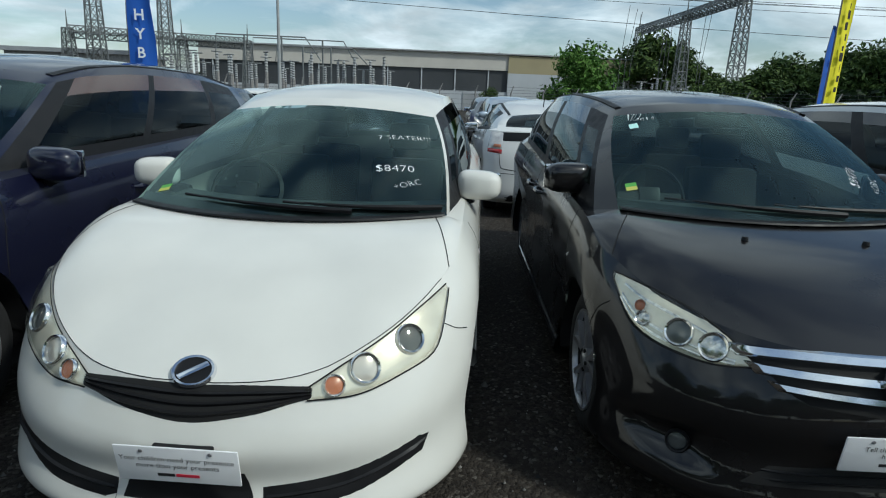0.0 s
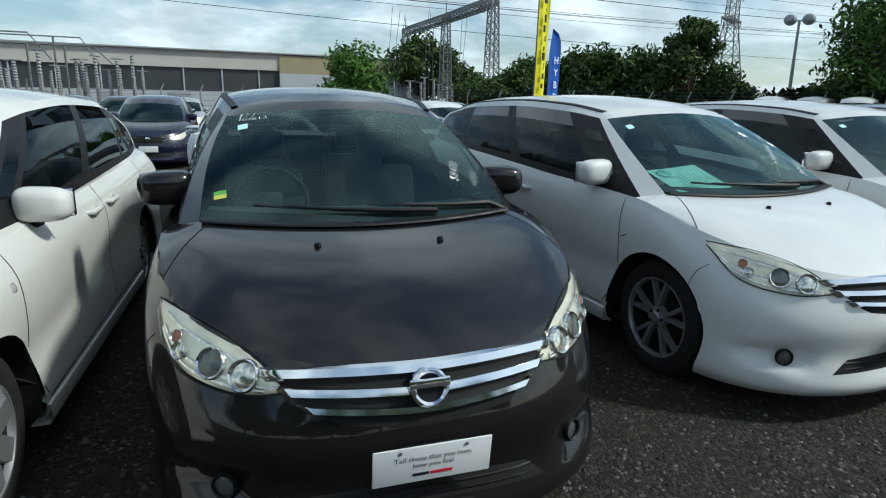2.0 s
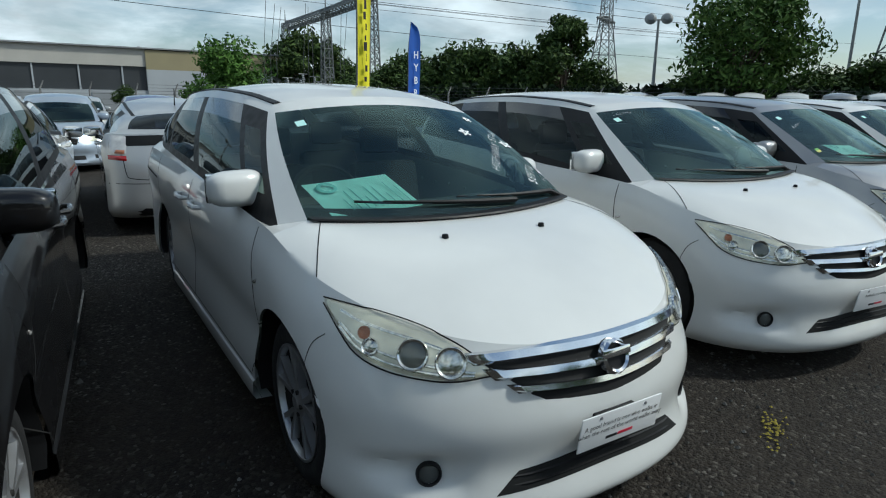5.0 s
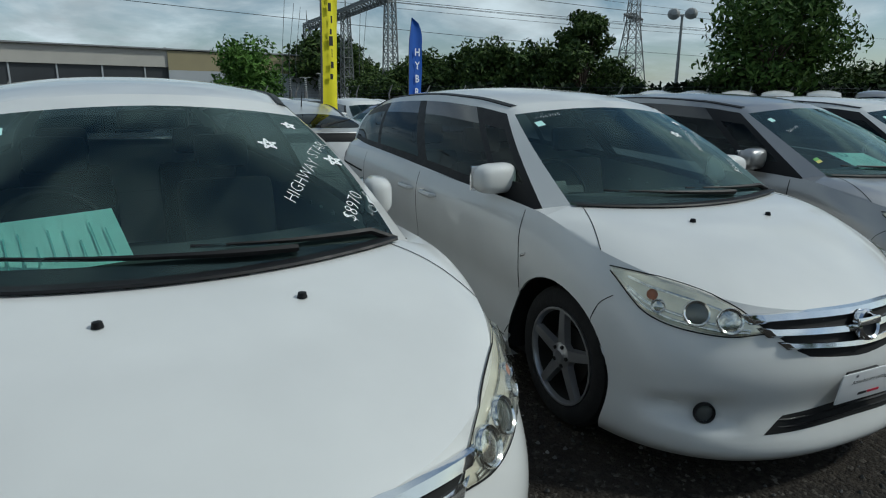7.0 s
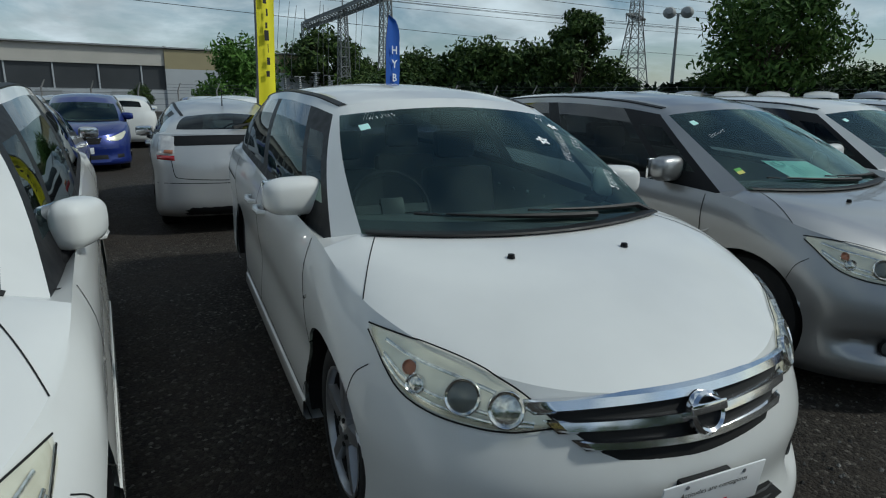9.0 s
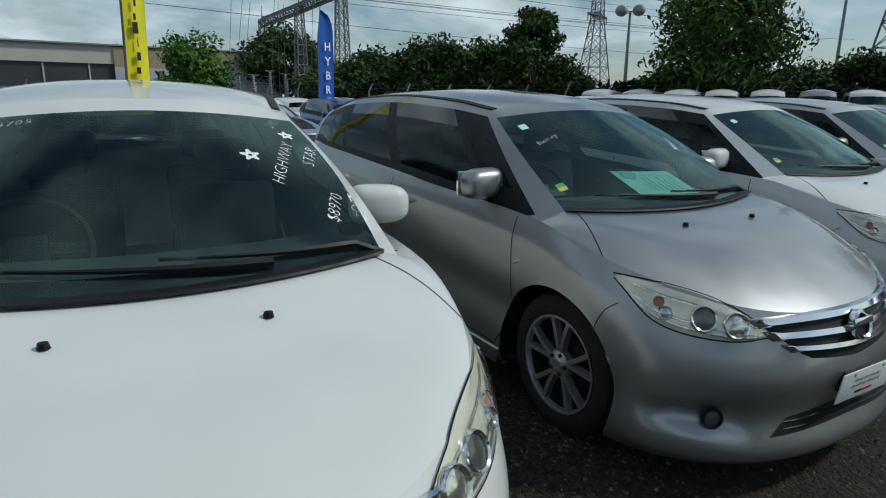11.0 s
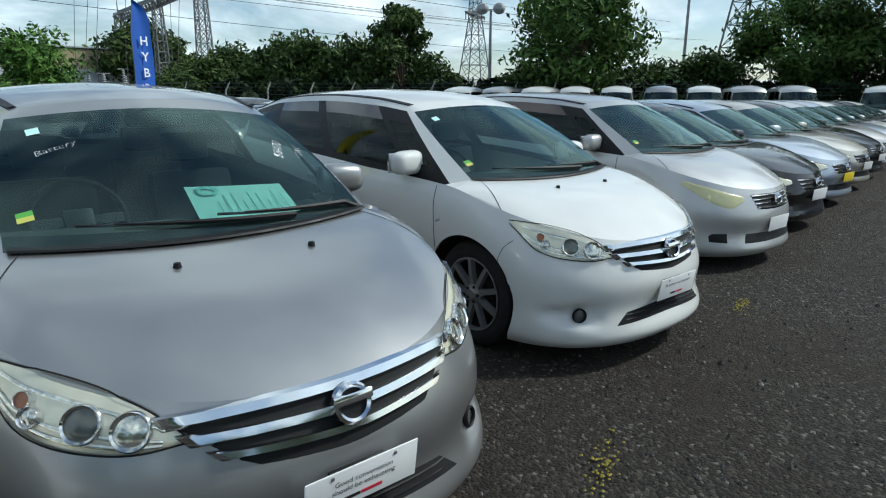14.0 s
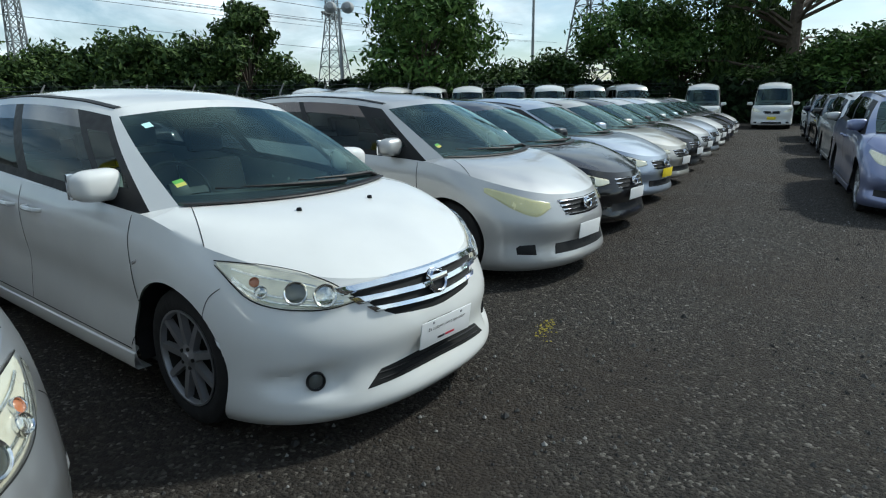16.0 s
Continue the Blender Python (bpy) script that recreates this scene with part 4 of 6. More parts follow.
def plain_face(lamp_z=0.66, yellow=False, bars=4, reg="", chrome=True, colour="platewhite", plate_z=0.42, lamp_h=0.085, gx=0.33, simple=True):
    """Lamps, barred grille, badge and plate of the other cars of the row."""
    def face(car, bvh, P, mat, ws_bvh, S):
        k = P["hw"] / 0.85
        up = [(gx + 0.09, 0.08, lamp_z + 0.03), (0.55 * k, 0.14, lamp_z + 0.07), (0.68 * k, 0.30, lamp_z + 0.12), (0.77 * k, 0.50, lamp_z + 0.155)]
        lo = [(gx + 0.09, 0.08, lamp_z - 0.015), (0.57 * k, 0.12, lamp_z - lamp_h * 0.35), (0.71 * k, 0.24, lamp_z + 0.0), (0.79 * k, 0.48, lamp_z + 0.12)]
        for s in (1, -1):
            headlight(car, bvh, up, lo, (-0.4, 0.8, -0.3), s, [(0.62 * k, 0.2, lamp_z + 0.03, 0.045, "lens")], yellow, simple=simple or yellow)
            part("fog_lamp", patch(bvh, [(0.58, 0.1, 0.34), (0.70, 0.2, 0.34)], [(0.58, 0.1, 0.26), (0.70, 0.2, 0.27)], (-0.2, 1, 0), 6, 4, 0.005, 0.005, s), M["plastic"], car)
        g = new("grille"); g.parent = car
        z1, z0 = lamp_z + 0.035, lamp_z - 0.10
        c = lambda z, w: [(-w, 0.05, z), (0, 0, z - 0.006), (w, 0.05, z)]
        part("grille_mesh", patch(bvh, c(z1, gx), c(z0, gx - 0.05), (0, 1, -0.1), 16, 4, 0.004, 0.004), M["seam"], g)
        for i in range(bars):
            z = z1 - (z1 - z0) * (i + 0.15) / bars
            part("grille_bar", patch(bvh, c(z, gx - 0.012 * i), c(z - 0.016, gx - 0.012 * i), (0, 1, -0.1), 16, 2, 0.018, 0.016), M["chrome" if chrome else "plastic"], g)
        emblem(car, bvh, 0, (z0 + z1) / 2 + 0.01, 0.045, "bar")
        part("lower_grille", patch(bvh, c(0.33, 0.40), c(0.25, 0.42), (0, 1, 0), 14, 3, 0.004, 0.003), M["plastic"], car)
        h = bvh.ray_cast(Vector((0.0, -1, plate_z)), Vector((0, 1, 0)))[0]
        plate(car, [reg] if reg else [], False, 0.0, h.y - 0.03, plate_z, 4, colour=colour)
    return face


def hatch_rear(car, bvh, P, mat):
    """Tail of the hatchbacks: upright lamps, dark lower pane, badge, plate recess and bumper."""
    L = P["L"]
    d = (0, -1, 0)
    for s in (1, -1):
        t = new("tail_lamp"); t.parent = car
        part("clear_lens", patch(bvh, [(0.69, L, 1.04), (0.79, L - 0.2, 1.05)], [(0.68, L, 0.84), (0.80, L - 0.2, 0.85)], (-0.5, -1, 0), 8, 6, 0.012, 0.010, s), M["tail_clear"], t)
        part("amber_lens", patch(bvh, [(0.70, L, 0.90), (0.76, L - 0.1, 0.905)], [(0.70, L, 0.86), (0.76, L - 0.1, 0.865)], (-0.5, -1, 0), 6, 3, 0.016, 0.006, s), M["amber"], t)
        part("red_lens", patch(bvh, [(0.68, L, 0.84), (0.80, L - 0.2, 0.85)], [(0.675, L, 0.79), (0.795, L - 0.2, 0.805)], (-0.5, -1, 0), 8, 3, 0.012, 0.010, s), M["tail_red"], t)
    part("lower_rear_window", patch(bvh, [(-0.64, L, 1.075), (0, L, 1.085), (0.64, L, 1.075)], [(-0.66, L, 0.94), (0, L, 0.95), (0.66, L, 0.94)], d, 18, 4, 0.008, 0.006), M["plastic"], car)
    part("hatch_gap", ribbon(bvh, [(-0.66, L, 0.9), (-0.62, L, 0.62), (0, L, 0.58), (0.62, L, 0.62), (0.66, L, 0.9)], d, 0.008, 0.002, 30), M["seam"], car)
    part("plate_recess", patch(bvh, [(-0.26, L, 0.80), (0, L, 0.81), (0.26, L, 0.80)], [(-0.24, L, 0.66), (0, L, 0.66), (0.24, L, 0.66)], d, 10, 3, 0.004, 0.004), M[car["paint"]] if "paint" in car else mat, car)
    e = new("badge"); e.parent = car
    part("badge_ring", disc_on(bvh, 0, 0.855, d, 0.055, RING, 20, L, 0.006), M["chrome"], e)
    part("badge_field", disc_on(bvh, 0, 0.855, d, 0.050, DOME, 16, L, 0.004), M["blue"], e)
    part("bumper_gap", ribbon(bvh, [(-0.8, L - 0.2, 0.56), (0, L, 0.55), (0.8, L - 0.2, 0.56)], d, 0.007, 0.002, 24), M["seam"], car)
    part("bumper_trim", patch(bvh, [(-0.6, L, 0.30), (0, L, 0.30), (0.6, L, 0.30)], [(-0.6, L, 0.20), (0, L, 0.20), (0.6, L, 0.20)], d, 12, 3, 0.006, 0.006), M["plastic"], car)
    w = new("wiper"); w.parent = car
    bm = bmesh.new(); tube(bm, [(0.0, P["rg"][1] - 0.02, P["rg"][3] + 0.05), (-0.2, P["rg"][1] - 0.10, P["rg"][3] + 0.09), (-0.42, P["rg"][1] - 0.16, P["rg"][3] + 0.13)], [0.02, 0.012, 0.008], 6)
    part("wiper_arm", bm, M["plastic"], w)


def aerial(car, y, z, x=0.0):
    bm = bmesh.new(); tube(bm, [(x, y, z - 0.03), (x, y + 0.01, z + 0.02), (x, y + 0.08, z + 0.20)], [0.016, 0.007, 0.004], 6)
    part("aerial", bm, M["plastic"], car)


# ---- ground ----
def ground_material():
    m = bpy.data.materials.new("worn_chip_seal")
    m.use_nodes = True
    n, l = m.node_tree.nodes, m.node_tree.links
    p = n["Principled BSDF"]
    tc = n.new("ShaderNodeTexCoord")
    def noise_at(scale, detail=6, rough=0.6):
        t = n.new("ShaderNodeTexNoise")
        t.inputs["Scale"].default_value, t.inputs["Detail"].default_value, t.inputs["Roughness"].default_value = scale, detail, rough
        l.new(tc.outputs["Object"], t.inputs["Vector"])
        return t
    def ramp(src, stops):
        r = n.new("ShaderNodeValToRGB")
        while len(r.color_ramp.elements) < len(stops):
            r.color_ramp.elements.new(0.5)
        for e, (pos, c) in zip(r.color_ramp.elements, stops):
            e.position, e.color = pos, (*c, 1)
        l.new(src, r.inputs[0])
        return r
    def mix(f, a, b, mode="MIX", fac=None):
        x = n.new("ShaderNodeMix"); x.data_type, x.blend_type = "RGBA", mode
        if fac is None:
            l.new(f, x.inputs["Factor"])
        else:
            x.inputs["Factor"].default_value = fac
        l.new(a, x.inputs["A"]); l.new(b, x.inputs["B"])
        return x.outputs["Result"]
    vo = n.new("ShaderNodeTexVoronoi"); vo.inputs["Scale"].default_value = 62
    l.new(tc.outputs["Object"], vo.inputs["Vector"])
    stones = ramp(vo.outputs["Color"], [(0.0, (0.011, 0.0095, 0.008)), (0.5, (0.031, 0.026, 0.021)), (0.8, (0.066, 0.058, 0.048)), (1.0, (0.26, 0.24, 0.21))])
    big = noise_at(0.55, 5)
    mud = ramp(noise_at(9, 8).outputs["Fac"], [(0.3, (0.020, 0.014, 0.010)), (0.7, (0.048, 0.036, 0.025))])
    worn = ramp(big.outputs["Fac"], [(0.42, (0, 0, 0)), (0.62, (1, 1, 1))])
    wf = n.new("ShaderNodeMath"); wf.operation = "MULTIPLY"; wf.inputs[1].default_value = 0.7
    l.new(worn.outputs[0], wf.inputs[0])
    col = mix(wf.outputs[0], stones.outputs[0], mud.outputs[0])
    l.new(col, p.inputs["Base Color"])
    p.inputs["Roughness"].default_value = 0.88
    p.inputs["Specular IOR Level"].default_value = 0.3
    d = n.new("ShaderNodeMath"); d.operation = "ADD"
    l.new(vo.outputs["Distance"], d.inputs[0])
    fine = noise_at(160, 3)
    l.new(fine.outputs["Fac"], d.inputs[1])
    b = n.new("ShaderNodeBump"); b.inputs["Strength"].default_value, b.inputs["Distance"].default_value, b.invert = 1.0, 0.016, True
    l.new(d.outputs[0], b.inputs["Height"]); l.new(b.outputs[0], p.inputs["Normal"])
    return m


GROUND = ground_material()
bm = bmesh.new()
rng = np.random.default_rng(4)
xs = np.concatenate([[-3000, -400, -80, -30], np.arange(-8, 46.1, 0.6), [60, 120, 500, 3000]])
ys = np.concatenate([[-3000, -300, -40], np.arange(-8, 20.1, 0.6), [30, 60, 140, 600, 3000]])
grid(bm, [[Vector((x, y, 0.0 if not (-7 < x < 45 and -7 < y < 19) else 0.012 * (noise.noise((x * 0.9, y * 0.9, 0)) - 0.45))) for x in xs] for y in ys])
bmesh.ops.recalc_face_normals(bm, faces=bm.faces[:])
tagged(part("ground", bm, GROUND), "dark worn chip-seal yard with loose grit", "ground", kind="structure")


def scatter(name, label, mat, count, place, size, seed):
    """Loose stones as one mesh: low, irregular lumps."""
    r = np.random.default_rng(seed)
    V, F = [], []
    for i in range(count):
        x, y = place(r)
        s = size * (0.5 + r.random() ** 3 * 1.8)
        a = r.random() * 6.28
        k = len(V)
        for j in range(5):
            rad = s * (0.7 + 0.5 * r.random())
            V.append((x + rad * math.cos(a + j * 1.256), y + rad * math.sin(a + j * 1.256), -0.004))
        V.append((x + s * 0.2 * (r.random() - .5), y + s * 0.2 * (r.random() - .5), s * (0.5 + 0.5 * r.random())))
        F += [(k + j, k + (j + 1) % 5, k + 5) for j in range(5)]
    me = bpy.data.meshes.new(name)
    me.from_pydata(V, [], F)
    me.materials.append(mat)
    return tagged(new(name, me), label, "gravel", kind="stuff")


def island_material(name, stops, rough=0.8):
    m = bpy.data.materials.new(name)
    m.use_nodes = True
    n, l = m.node_tree.nodes, m.node_tree.links
    g, r = n.new("ShaderNodeNewGeometry"), n.new("ShaderNodeValToRGB")
    while len(r.color_ramp.elements) < len(stops):
        r.color_ramp.elements.new(0.5)
    for e, (pos, c) in zip(r.color_ramp.elements, stops):
        e.position, e.color = pos, (*c, 1)
    l.new(g.outputs["Random Per Island"], r.inputs[0])
    l.new(r.outputs[0], n["Principled BSDF"].inputs["Base Color"])
    n["Principled BSDF"].inputs["Roughness"].default_value = rough
    n["Principled BSDF"].inputs["Specular IOR Level"].default_value = 0.15
    return m


GRIT = island_material("grit_stones", [(0, (0.03, 0.03, 0.03)), (0.6, (0.08, 0.078, 0.074)), (0.9, (0.16, 0.155, 0.145)), (1, (0.30, 0.29, 0.27))])
scatter("loose_gravel", "loose grey grit lying on the yard", GRIT, 16000, lambda r: (-2 + 24 * r.random(), -1.2 + 3.6 * r.random() ** 1.0 + 0.0), 0.0055, 2)
scatter("scattered_stones", "scattered pale stones on the yard", GRIT, 900, lambda r: (-2 + 40 * r.random(), -2 + 9 * r.random()), 0.012, 3)


# ---- trees ----
BARK = material("grey_brown_bark", (0.10, 0.075, 0.055), 0.9, vary=0.35, scale=6, bump=0.6, bump_scale=12)
LEAVES = {
    "dark": island_material("dark_leaves", [(0, (0.018, 0.036, 0.010)), (0.5, (0.045, 0.080, 0.020)), (1, (0.095, 0.14, 0.035))], 0.6),
    "mid": island_material("mid_green_leaves", [(0, (0.024, 0.050, 0.012)), (0.5, (0.058, 0.115, 0.024)), (1, (0.12, 0.19, 0.045))], 0.6),
    "fresh": island_material("fresh_green_leaves", [(0, (0.03, 0.075, 0.012)), (0.5, (0.07, 0.15, 0.025)), (1, (0.13, 0.24, 0.05))], 0.6),
}


def tree(name, label, m, height, width, leaves, seed, shape="round", count=5200, leaf=0.34, gaps=0.0):
    r = np.random.default_rng(seed)
    t = empty(name, label, "tree", "trees behind the yard", m)
    bm = bmesh.new()
    lobes = []
    trunk = height * (0.30 if shape != "pine" else 0.95)
    tube(bm, [(0, 0, -0.1), (0.02 * height * (r.random() - .5), 0, trunk * 0.5), (0.04 * height * (r.random() - .5), 0.02 * height * (r.random() - .5), trunk)],
         [0.035 * height * 0.8, 0.024 * height, 0.016 * height if shape != "pine" else 0.04], 9)
    n = {"round": 22, "pine": 34, "cone": 26, "shrub": 18}[shape]
    for i in range(n):
        a = r.random() * 6.283
        u = (i + 0.5) / n
        if shape == "pine":
            z = height * (0.25 + 0.72 * u)
            reach = width * 0.5 * (1.05 - 0.75 * u) * (0.6 + 0.5 * r.random())
            sz = np.array([0.17 * width, 0.17 * width, 0.035 * height])
        elif shape == "cone":
            z = height * (0.22 + 0.72 * u)
            reach = width * 0.5 * (1.0 - 0.85 * u) * (0.6 + 0.5 * r.random())
            sz = np.array([0.17, 0.17, 0.12]) * width * (1.1 - 0.5 * u)
        elif shape == "shrub":
            z = height * (0.15 + 0.70 * u)
            reach = width * 0.42 * r.random() ** 0.5 * (1.15 - 0.6 * u)
            sz = np.array([0.16, 0.16, 0.16]) * width * (0.7 + 0.6 * r.random())
        else:
            z = height * (0.30 + 0.58 * u)
            reach = width * 0.40 * math.sin(math.pi * (0.18 + 0.72 * u)) * (0.45 + 0.65 * r.random())
            sz = np.array([0.17, 0.17, 0.12]) * width * (0.7 + 0.6 * r.random())
        c = np.array([reach * math.cos(a), reach * math.sin(a), z])
        lobes.append((c, sz))
        z0 = min(trunk, z * 0.75)
        tube(bm, [(0, 0, z0), tuple((c + [0, 0, z0]) / 2 + [0, 0, 0.03 * height]), tuple(c)], [0.010 * height, 0.006 * height, 0.002 * height], 5)
    part("trunk", bm, BARK, t)
    V, F = [], []
    per = count // n
    for c, sz in lobes:
        d = r.normal(size=(per, 3))
        d /= np.linalg.norm(d, axis=1)[:, None]
        rad = (0.55 + 0.5 * r.random(per) ** 0.6) * (1 + 0.25 * np.sin(d[:, 0] * 7 + d[:, 2] * 5))
        P = c + d * rad[:, None] * sz
        for p, dd in zip(P, d):
            ax = Vector(dd + 0.7 * r.normal(size=3)).normalized()
            u = ax.orthogonal().normalized()
            u.rotate(Matrix.Rotation(r.random() * 6.28, 3, ax))
            w = ax.cross(u)
            s = leaf * (0.5 + 0.8 * r.random())
            k = len(V)
            q = Vector(p)
            V += [q - u * s, q + w * s * 0.42 + ax * s * 0.15, q + u * s, q - w * s * 0.42 + ax * s * 0.1]
            F += [(k, k + 1, k + 2, k + 3)]
    me = bpy.data.meshes.new("crown")
    me.from_pydata([tuple(v) for v in V], [], F)
    me.materials.append(LEAVES[leaves])
    o = new("crown", me)
    o.parent = t
    return t


def at(az, dist, eye=(6.0, 0.0)):
    """A place by compass angle (clockwise from +y) and distance from the middle of the walk."""
    return eye[0] + dist * math.sin(radians(az)), eye[1] + dist * math.cos(radians(az))


def plant(kind, az, dist, turn=0.0, scale=1.0, sz=None):
    x, y = at(az, dist)
    c = copy_thing(kind, pose(x, y, 0, 0, 0, turn))
    c.matrix_basis = pose(x, y, 0, 0, 0, turn) @ Matrix.Diagonal((scale, scale, sz or scale, 1))
    return c


# ---- the front row ----
def at_nose(bx, by, yaw):
    """Pose of a car whose badge is at (bx, by) and whose length runs back, yaw degrees clockwise from +y."""
    q = radians(yaw)
    return pose(bx - 0.045 * math.sin(q), by - 0.045 * math.cos(q), 0, 0, 0, -yaw)


MPV = variant(MPV, dent=(0.625, 0.322))
ROW = "people carriers parked nose out in the front row"
b_car, b_ws = build_car("people_carrier", "black metallic people carrier with a three-bar chrome grille", MPV, "black", group=ROW, face=mpv_face(["Tell those that you love,", "how you feel"]))
b_car.matrix_basis = at_nose(2.495, 1.195, 6.5)
w1_car, w1_ws = build_car("people_carrier", "pearl white people carrier with a teal form on its dashboard", MPV, "white", group=ROW, face=mpv_face(["A good friend is one who walks in", "when the rest of the world walks away"]))
w1_car.matrix_basis = at_nose(4.983, 1.25, 2.0)
for o in w1_car.children:            # its left-hand mirror is folded in
    if o.name.startswith("door_mirror") and o.matrix_basis.translation.x > 0:
        o.matrix_basis = pose(0.80, 1.50, 1.045, 0, 0, 68)
w2_car, w2_ws = build_car("people_carrier", "pearl white people carrier on five-spoke alloy wheels", MPV, "white", group=ROW, style="five", face=mpv_face(["Attitudes are contagious"]))
w2_car.matrix_basis = at_nose(7.218, 1.39, 7.3)
g_car, g_ws = build_car("people_carrier", "grey metallic people carrier with a form on its dashboard", MPV, "grey", group=ROW, face=mpv_face(["Good conversation", "should be exhausting"]))
g_car.matrix_basis = at_nose(9.638, 1.512, 3.8)
w3_car, w3_ws = build_car("people_carrier", "white people carrier with many-spoked grey alloy wheels", MPV, "white", group=ROW, style="multi", face=mpv_face(["Be a player, not a spectator"]))
w3_car.matrix_basis = at_nose(12.004, 1.768, 3.8)

WISH = variant(MPV, front_gap=True, L=4.56, R=0.312, hw=0.835, lamp_x=0.735, strip=False, wid=(-0.025, 0.0, -0.004, 0.004, -0.01, -0.08), dent=None, crown=0.07,
    top=((0.05, 0.585), (0.12, 0.60), (0.25, 0.675), (0.50, 0.785), (1.05, 0.915), (2.0, 0.955), (3.4, 0.99), (4.56, 1.02)),
    ws=(0.84, 1.04, 0.685, 0.925, 0.935), wt=(1.86, 1.98, 0.53, 1.40, 1.355), belt=((1.04, 0.935), (2.0, 0.965), (3.4, 1.01), (4.4, 1.04)), beltx=((1.04, 0.685), (1.5, 0.735), (2.4, 0.755), (3.6, 0.74), (4.35, 0.66)),
    rail=((1.98, 1.355), (2.3, 1.41), (2.8, 1.435), (3.6, 1.41), (4.3, 1.32)), railx=((1.98, 0.53), (2.4, 0.57), (3.2, 0.58), (4.3, 0.51)),
    spine=((1.86, 1.40), (2.1, 1.45), (2.7, 1.495), (3.5, 1.485), (4.1, 1.44), (4.38, 1.39)), rg=(4.38, 4.50, 1.39, 1.04), mirror=(0.82, 1.50, 1.01), mirror_size=(0.22, 0.145))
wish_car, wish_ws = build_car("people_carrier", "cream white people carrier with an oval bonnet badge", WISH, "wish_white", group=ROW, style="steel", face=wish_face, visor="")
wish_car.matrix_basis = at_nose(0.362, 1.275, 8.3)

SUV = variant(MPV, L=4.72, R=0.345, hw=0.88, crown=0.08, dent=None, skirt=False, bot=0.2,
    top=((0.05, 0.80), (0.12, 0.82), (0.30, 0.87), (0.55, 0.93), (1.05, 1.01), (2.0, 1.05), (3.4, 1.10), (4.72, 1.12)),
    ws=(0.98, 1.16, 0.72, 1.03, 1.035), wt=(1.86, 1.98, 0.56, 1.50, 1.46), belt=((1.16, 1.035), (2.0, 1.065), (3.4, 1.11), (4.5, 1.14)), beltx=((1.16, 0.72), (1.5, 0.78), (2.4, 0.805), (3.6, 0.80), (4.5, 0.72)),
    rail=((1.98, 1.46), (2.3, 1.52), (2.8, 1.545), (3.6, 1.53), (4.4, 1.46)), railx=((1.98, 0.56), (2.4, 0.60), (3.2, 0.61), (4.4, 0.55)),
    spine=((1.86, 1.50), (2.1, 1.55), (2.7, 1.60), (3.5, 1.60), (4.2, 1.55), (4.5, 1.51)), rg=(4.5, 4.66, 1.51, 1.12), mirror=(0.92, 1.42, 1.07))
navy_car, navy_ws = build_car("sport_utility_car", "dark navy seven-seat family wagon with brown weather shields", SUV, "navy", fine=0.9, group=ROW, style="ten", face=plain_face(0.76, chrome=True, plate_z=0.5), visor="visor_brown")
navy_car.matrix_basis = at_nose(-1.68, 1.30, 8.0)

ISIS = variant(MPV, dent=None, skirt=False,
    top=((0.05, 0.685), (0.12, 0.70), (0.30, 0.755), (0.55, 0.83), (1.05, 0.945), (2.0, 0.985), (3.4, 1.03), (4.55, 1.06)))
silver_car, silver_ws = build_car("people_carrier", "silver people carrier with clouded yellow headlamps", ISIS, "silver", fine=0.9, group=ROW, style="five", visor="visor_brown",
                                  face=plain_face(0.63, yellow=True, bars=4, reg="", plate_z=0.40, lamp_h=0.20, gx=0.33))
silver_car.matrix_basis = at_nose(14.55, 2.06, 4.5)
LOW = variant(MPV, L=4.75, dent=None, skirt=False, crown=0.07,
    top=((0.05, 0.64), (0.12, 0.655), (0.30, 0.71), (0.55, 0.78), (1.15, 0.90), (2.0, 0.945), (3.4, 0.98), (4.75, 1.0)),
    ws=(0.95, 1.15, 0.715, 0.905, 0.915), wt=(1.95, 2.06, 0.54, 1.36, 1.315), belt=((1.15, 0.915), (2.0, 0.955), (3.4, 0.99), (4.5, 1.02)), beltx=((1.15, 0.715), (1.6, 0.77), (2.4, 0.79), (3.6, 0.78), (4.5, 0.69)),
    rail=((2.06, 1.315), (2.4, 1.375), (2.9, 1.40), (3.6, 1.38), (4.4, 1.29)), railx=((2.06, 0.54), (2.5, 0.58), (3.2, 0.59), (4.4, 0.52)),
    spine=((1.95, 1.36), (2.2, 1.415), (2.8, 1.46), (3.6, 1.45), (4.2, 1.39), (4.5, 1.35)), rg=(4.5, 4.66, 1.35, 1.02), mirror=(0.87, 1.42, 0.98))
low_car, low_ws = build_car("estate_car", "black low-roofed estate with a barred chrome grille", LOW, "black", fine=0.8, group=ROW, style="seven", face=plain_face(0.57, bars=3, plate_z=0.42, simple=False), visor="visor")
low_car.matrix_basis = at_nose(16.55, 2.30, 5)
for i, (c, kind) in enumerate((("ice", "y"), ("champagne", ""), ("black", ""), ("silver", ""), ("ice", ""), ("white", ""), ("black", ""), ("navy", ""), ("silver", ""))):
    o = copy_thing(low_car, at_nose(18.65 + 2.0 * i, 2.52 + 0.21 * i, 5 + 0.4 * math.sin(i * 2.1)))
    recolour(o, "black", c)
    if kind == "y":
        for q in o.children_recursive:
            if q.name.startswith("plate_face"):
                q.material_slots[0].link = "OBJECT"; q.material_slots[0].material = M["plateyellow"]
    tagged(o, f"{ {'ice': 'pale blue', 'champagne': 'champagne', 'black': 'black', 'silver': 'silver', 'white': 'white', 'navy': 'navy', 'grey': 'grey'}[c] } low-roofed estate parked nose to the lane")

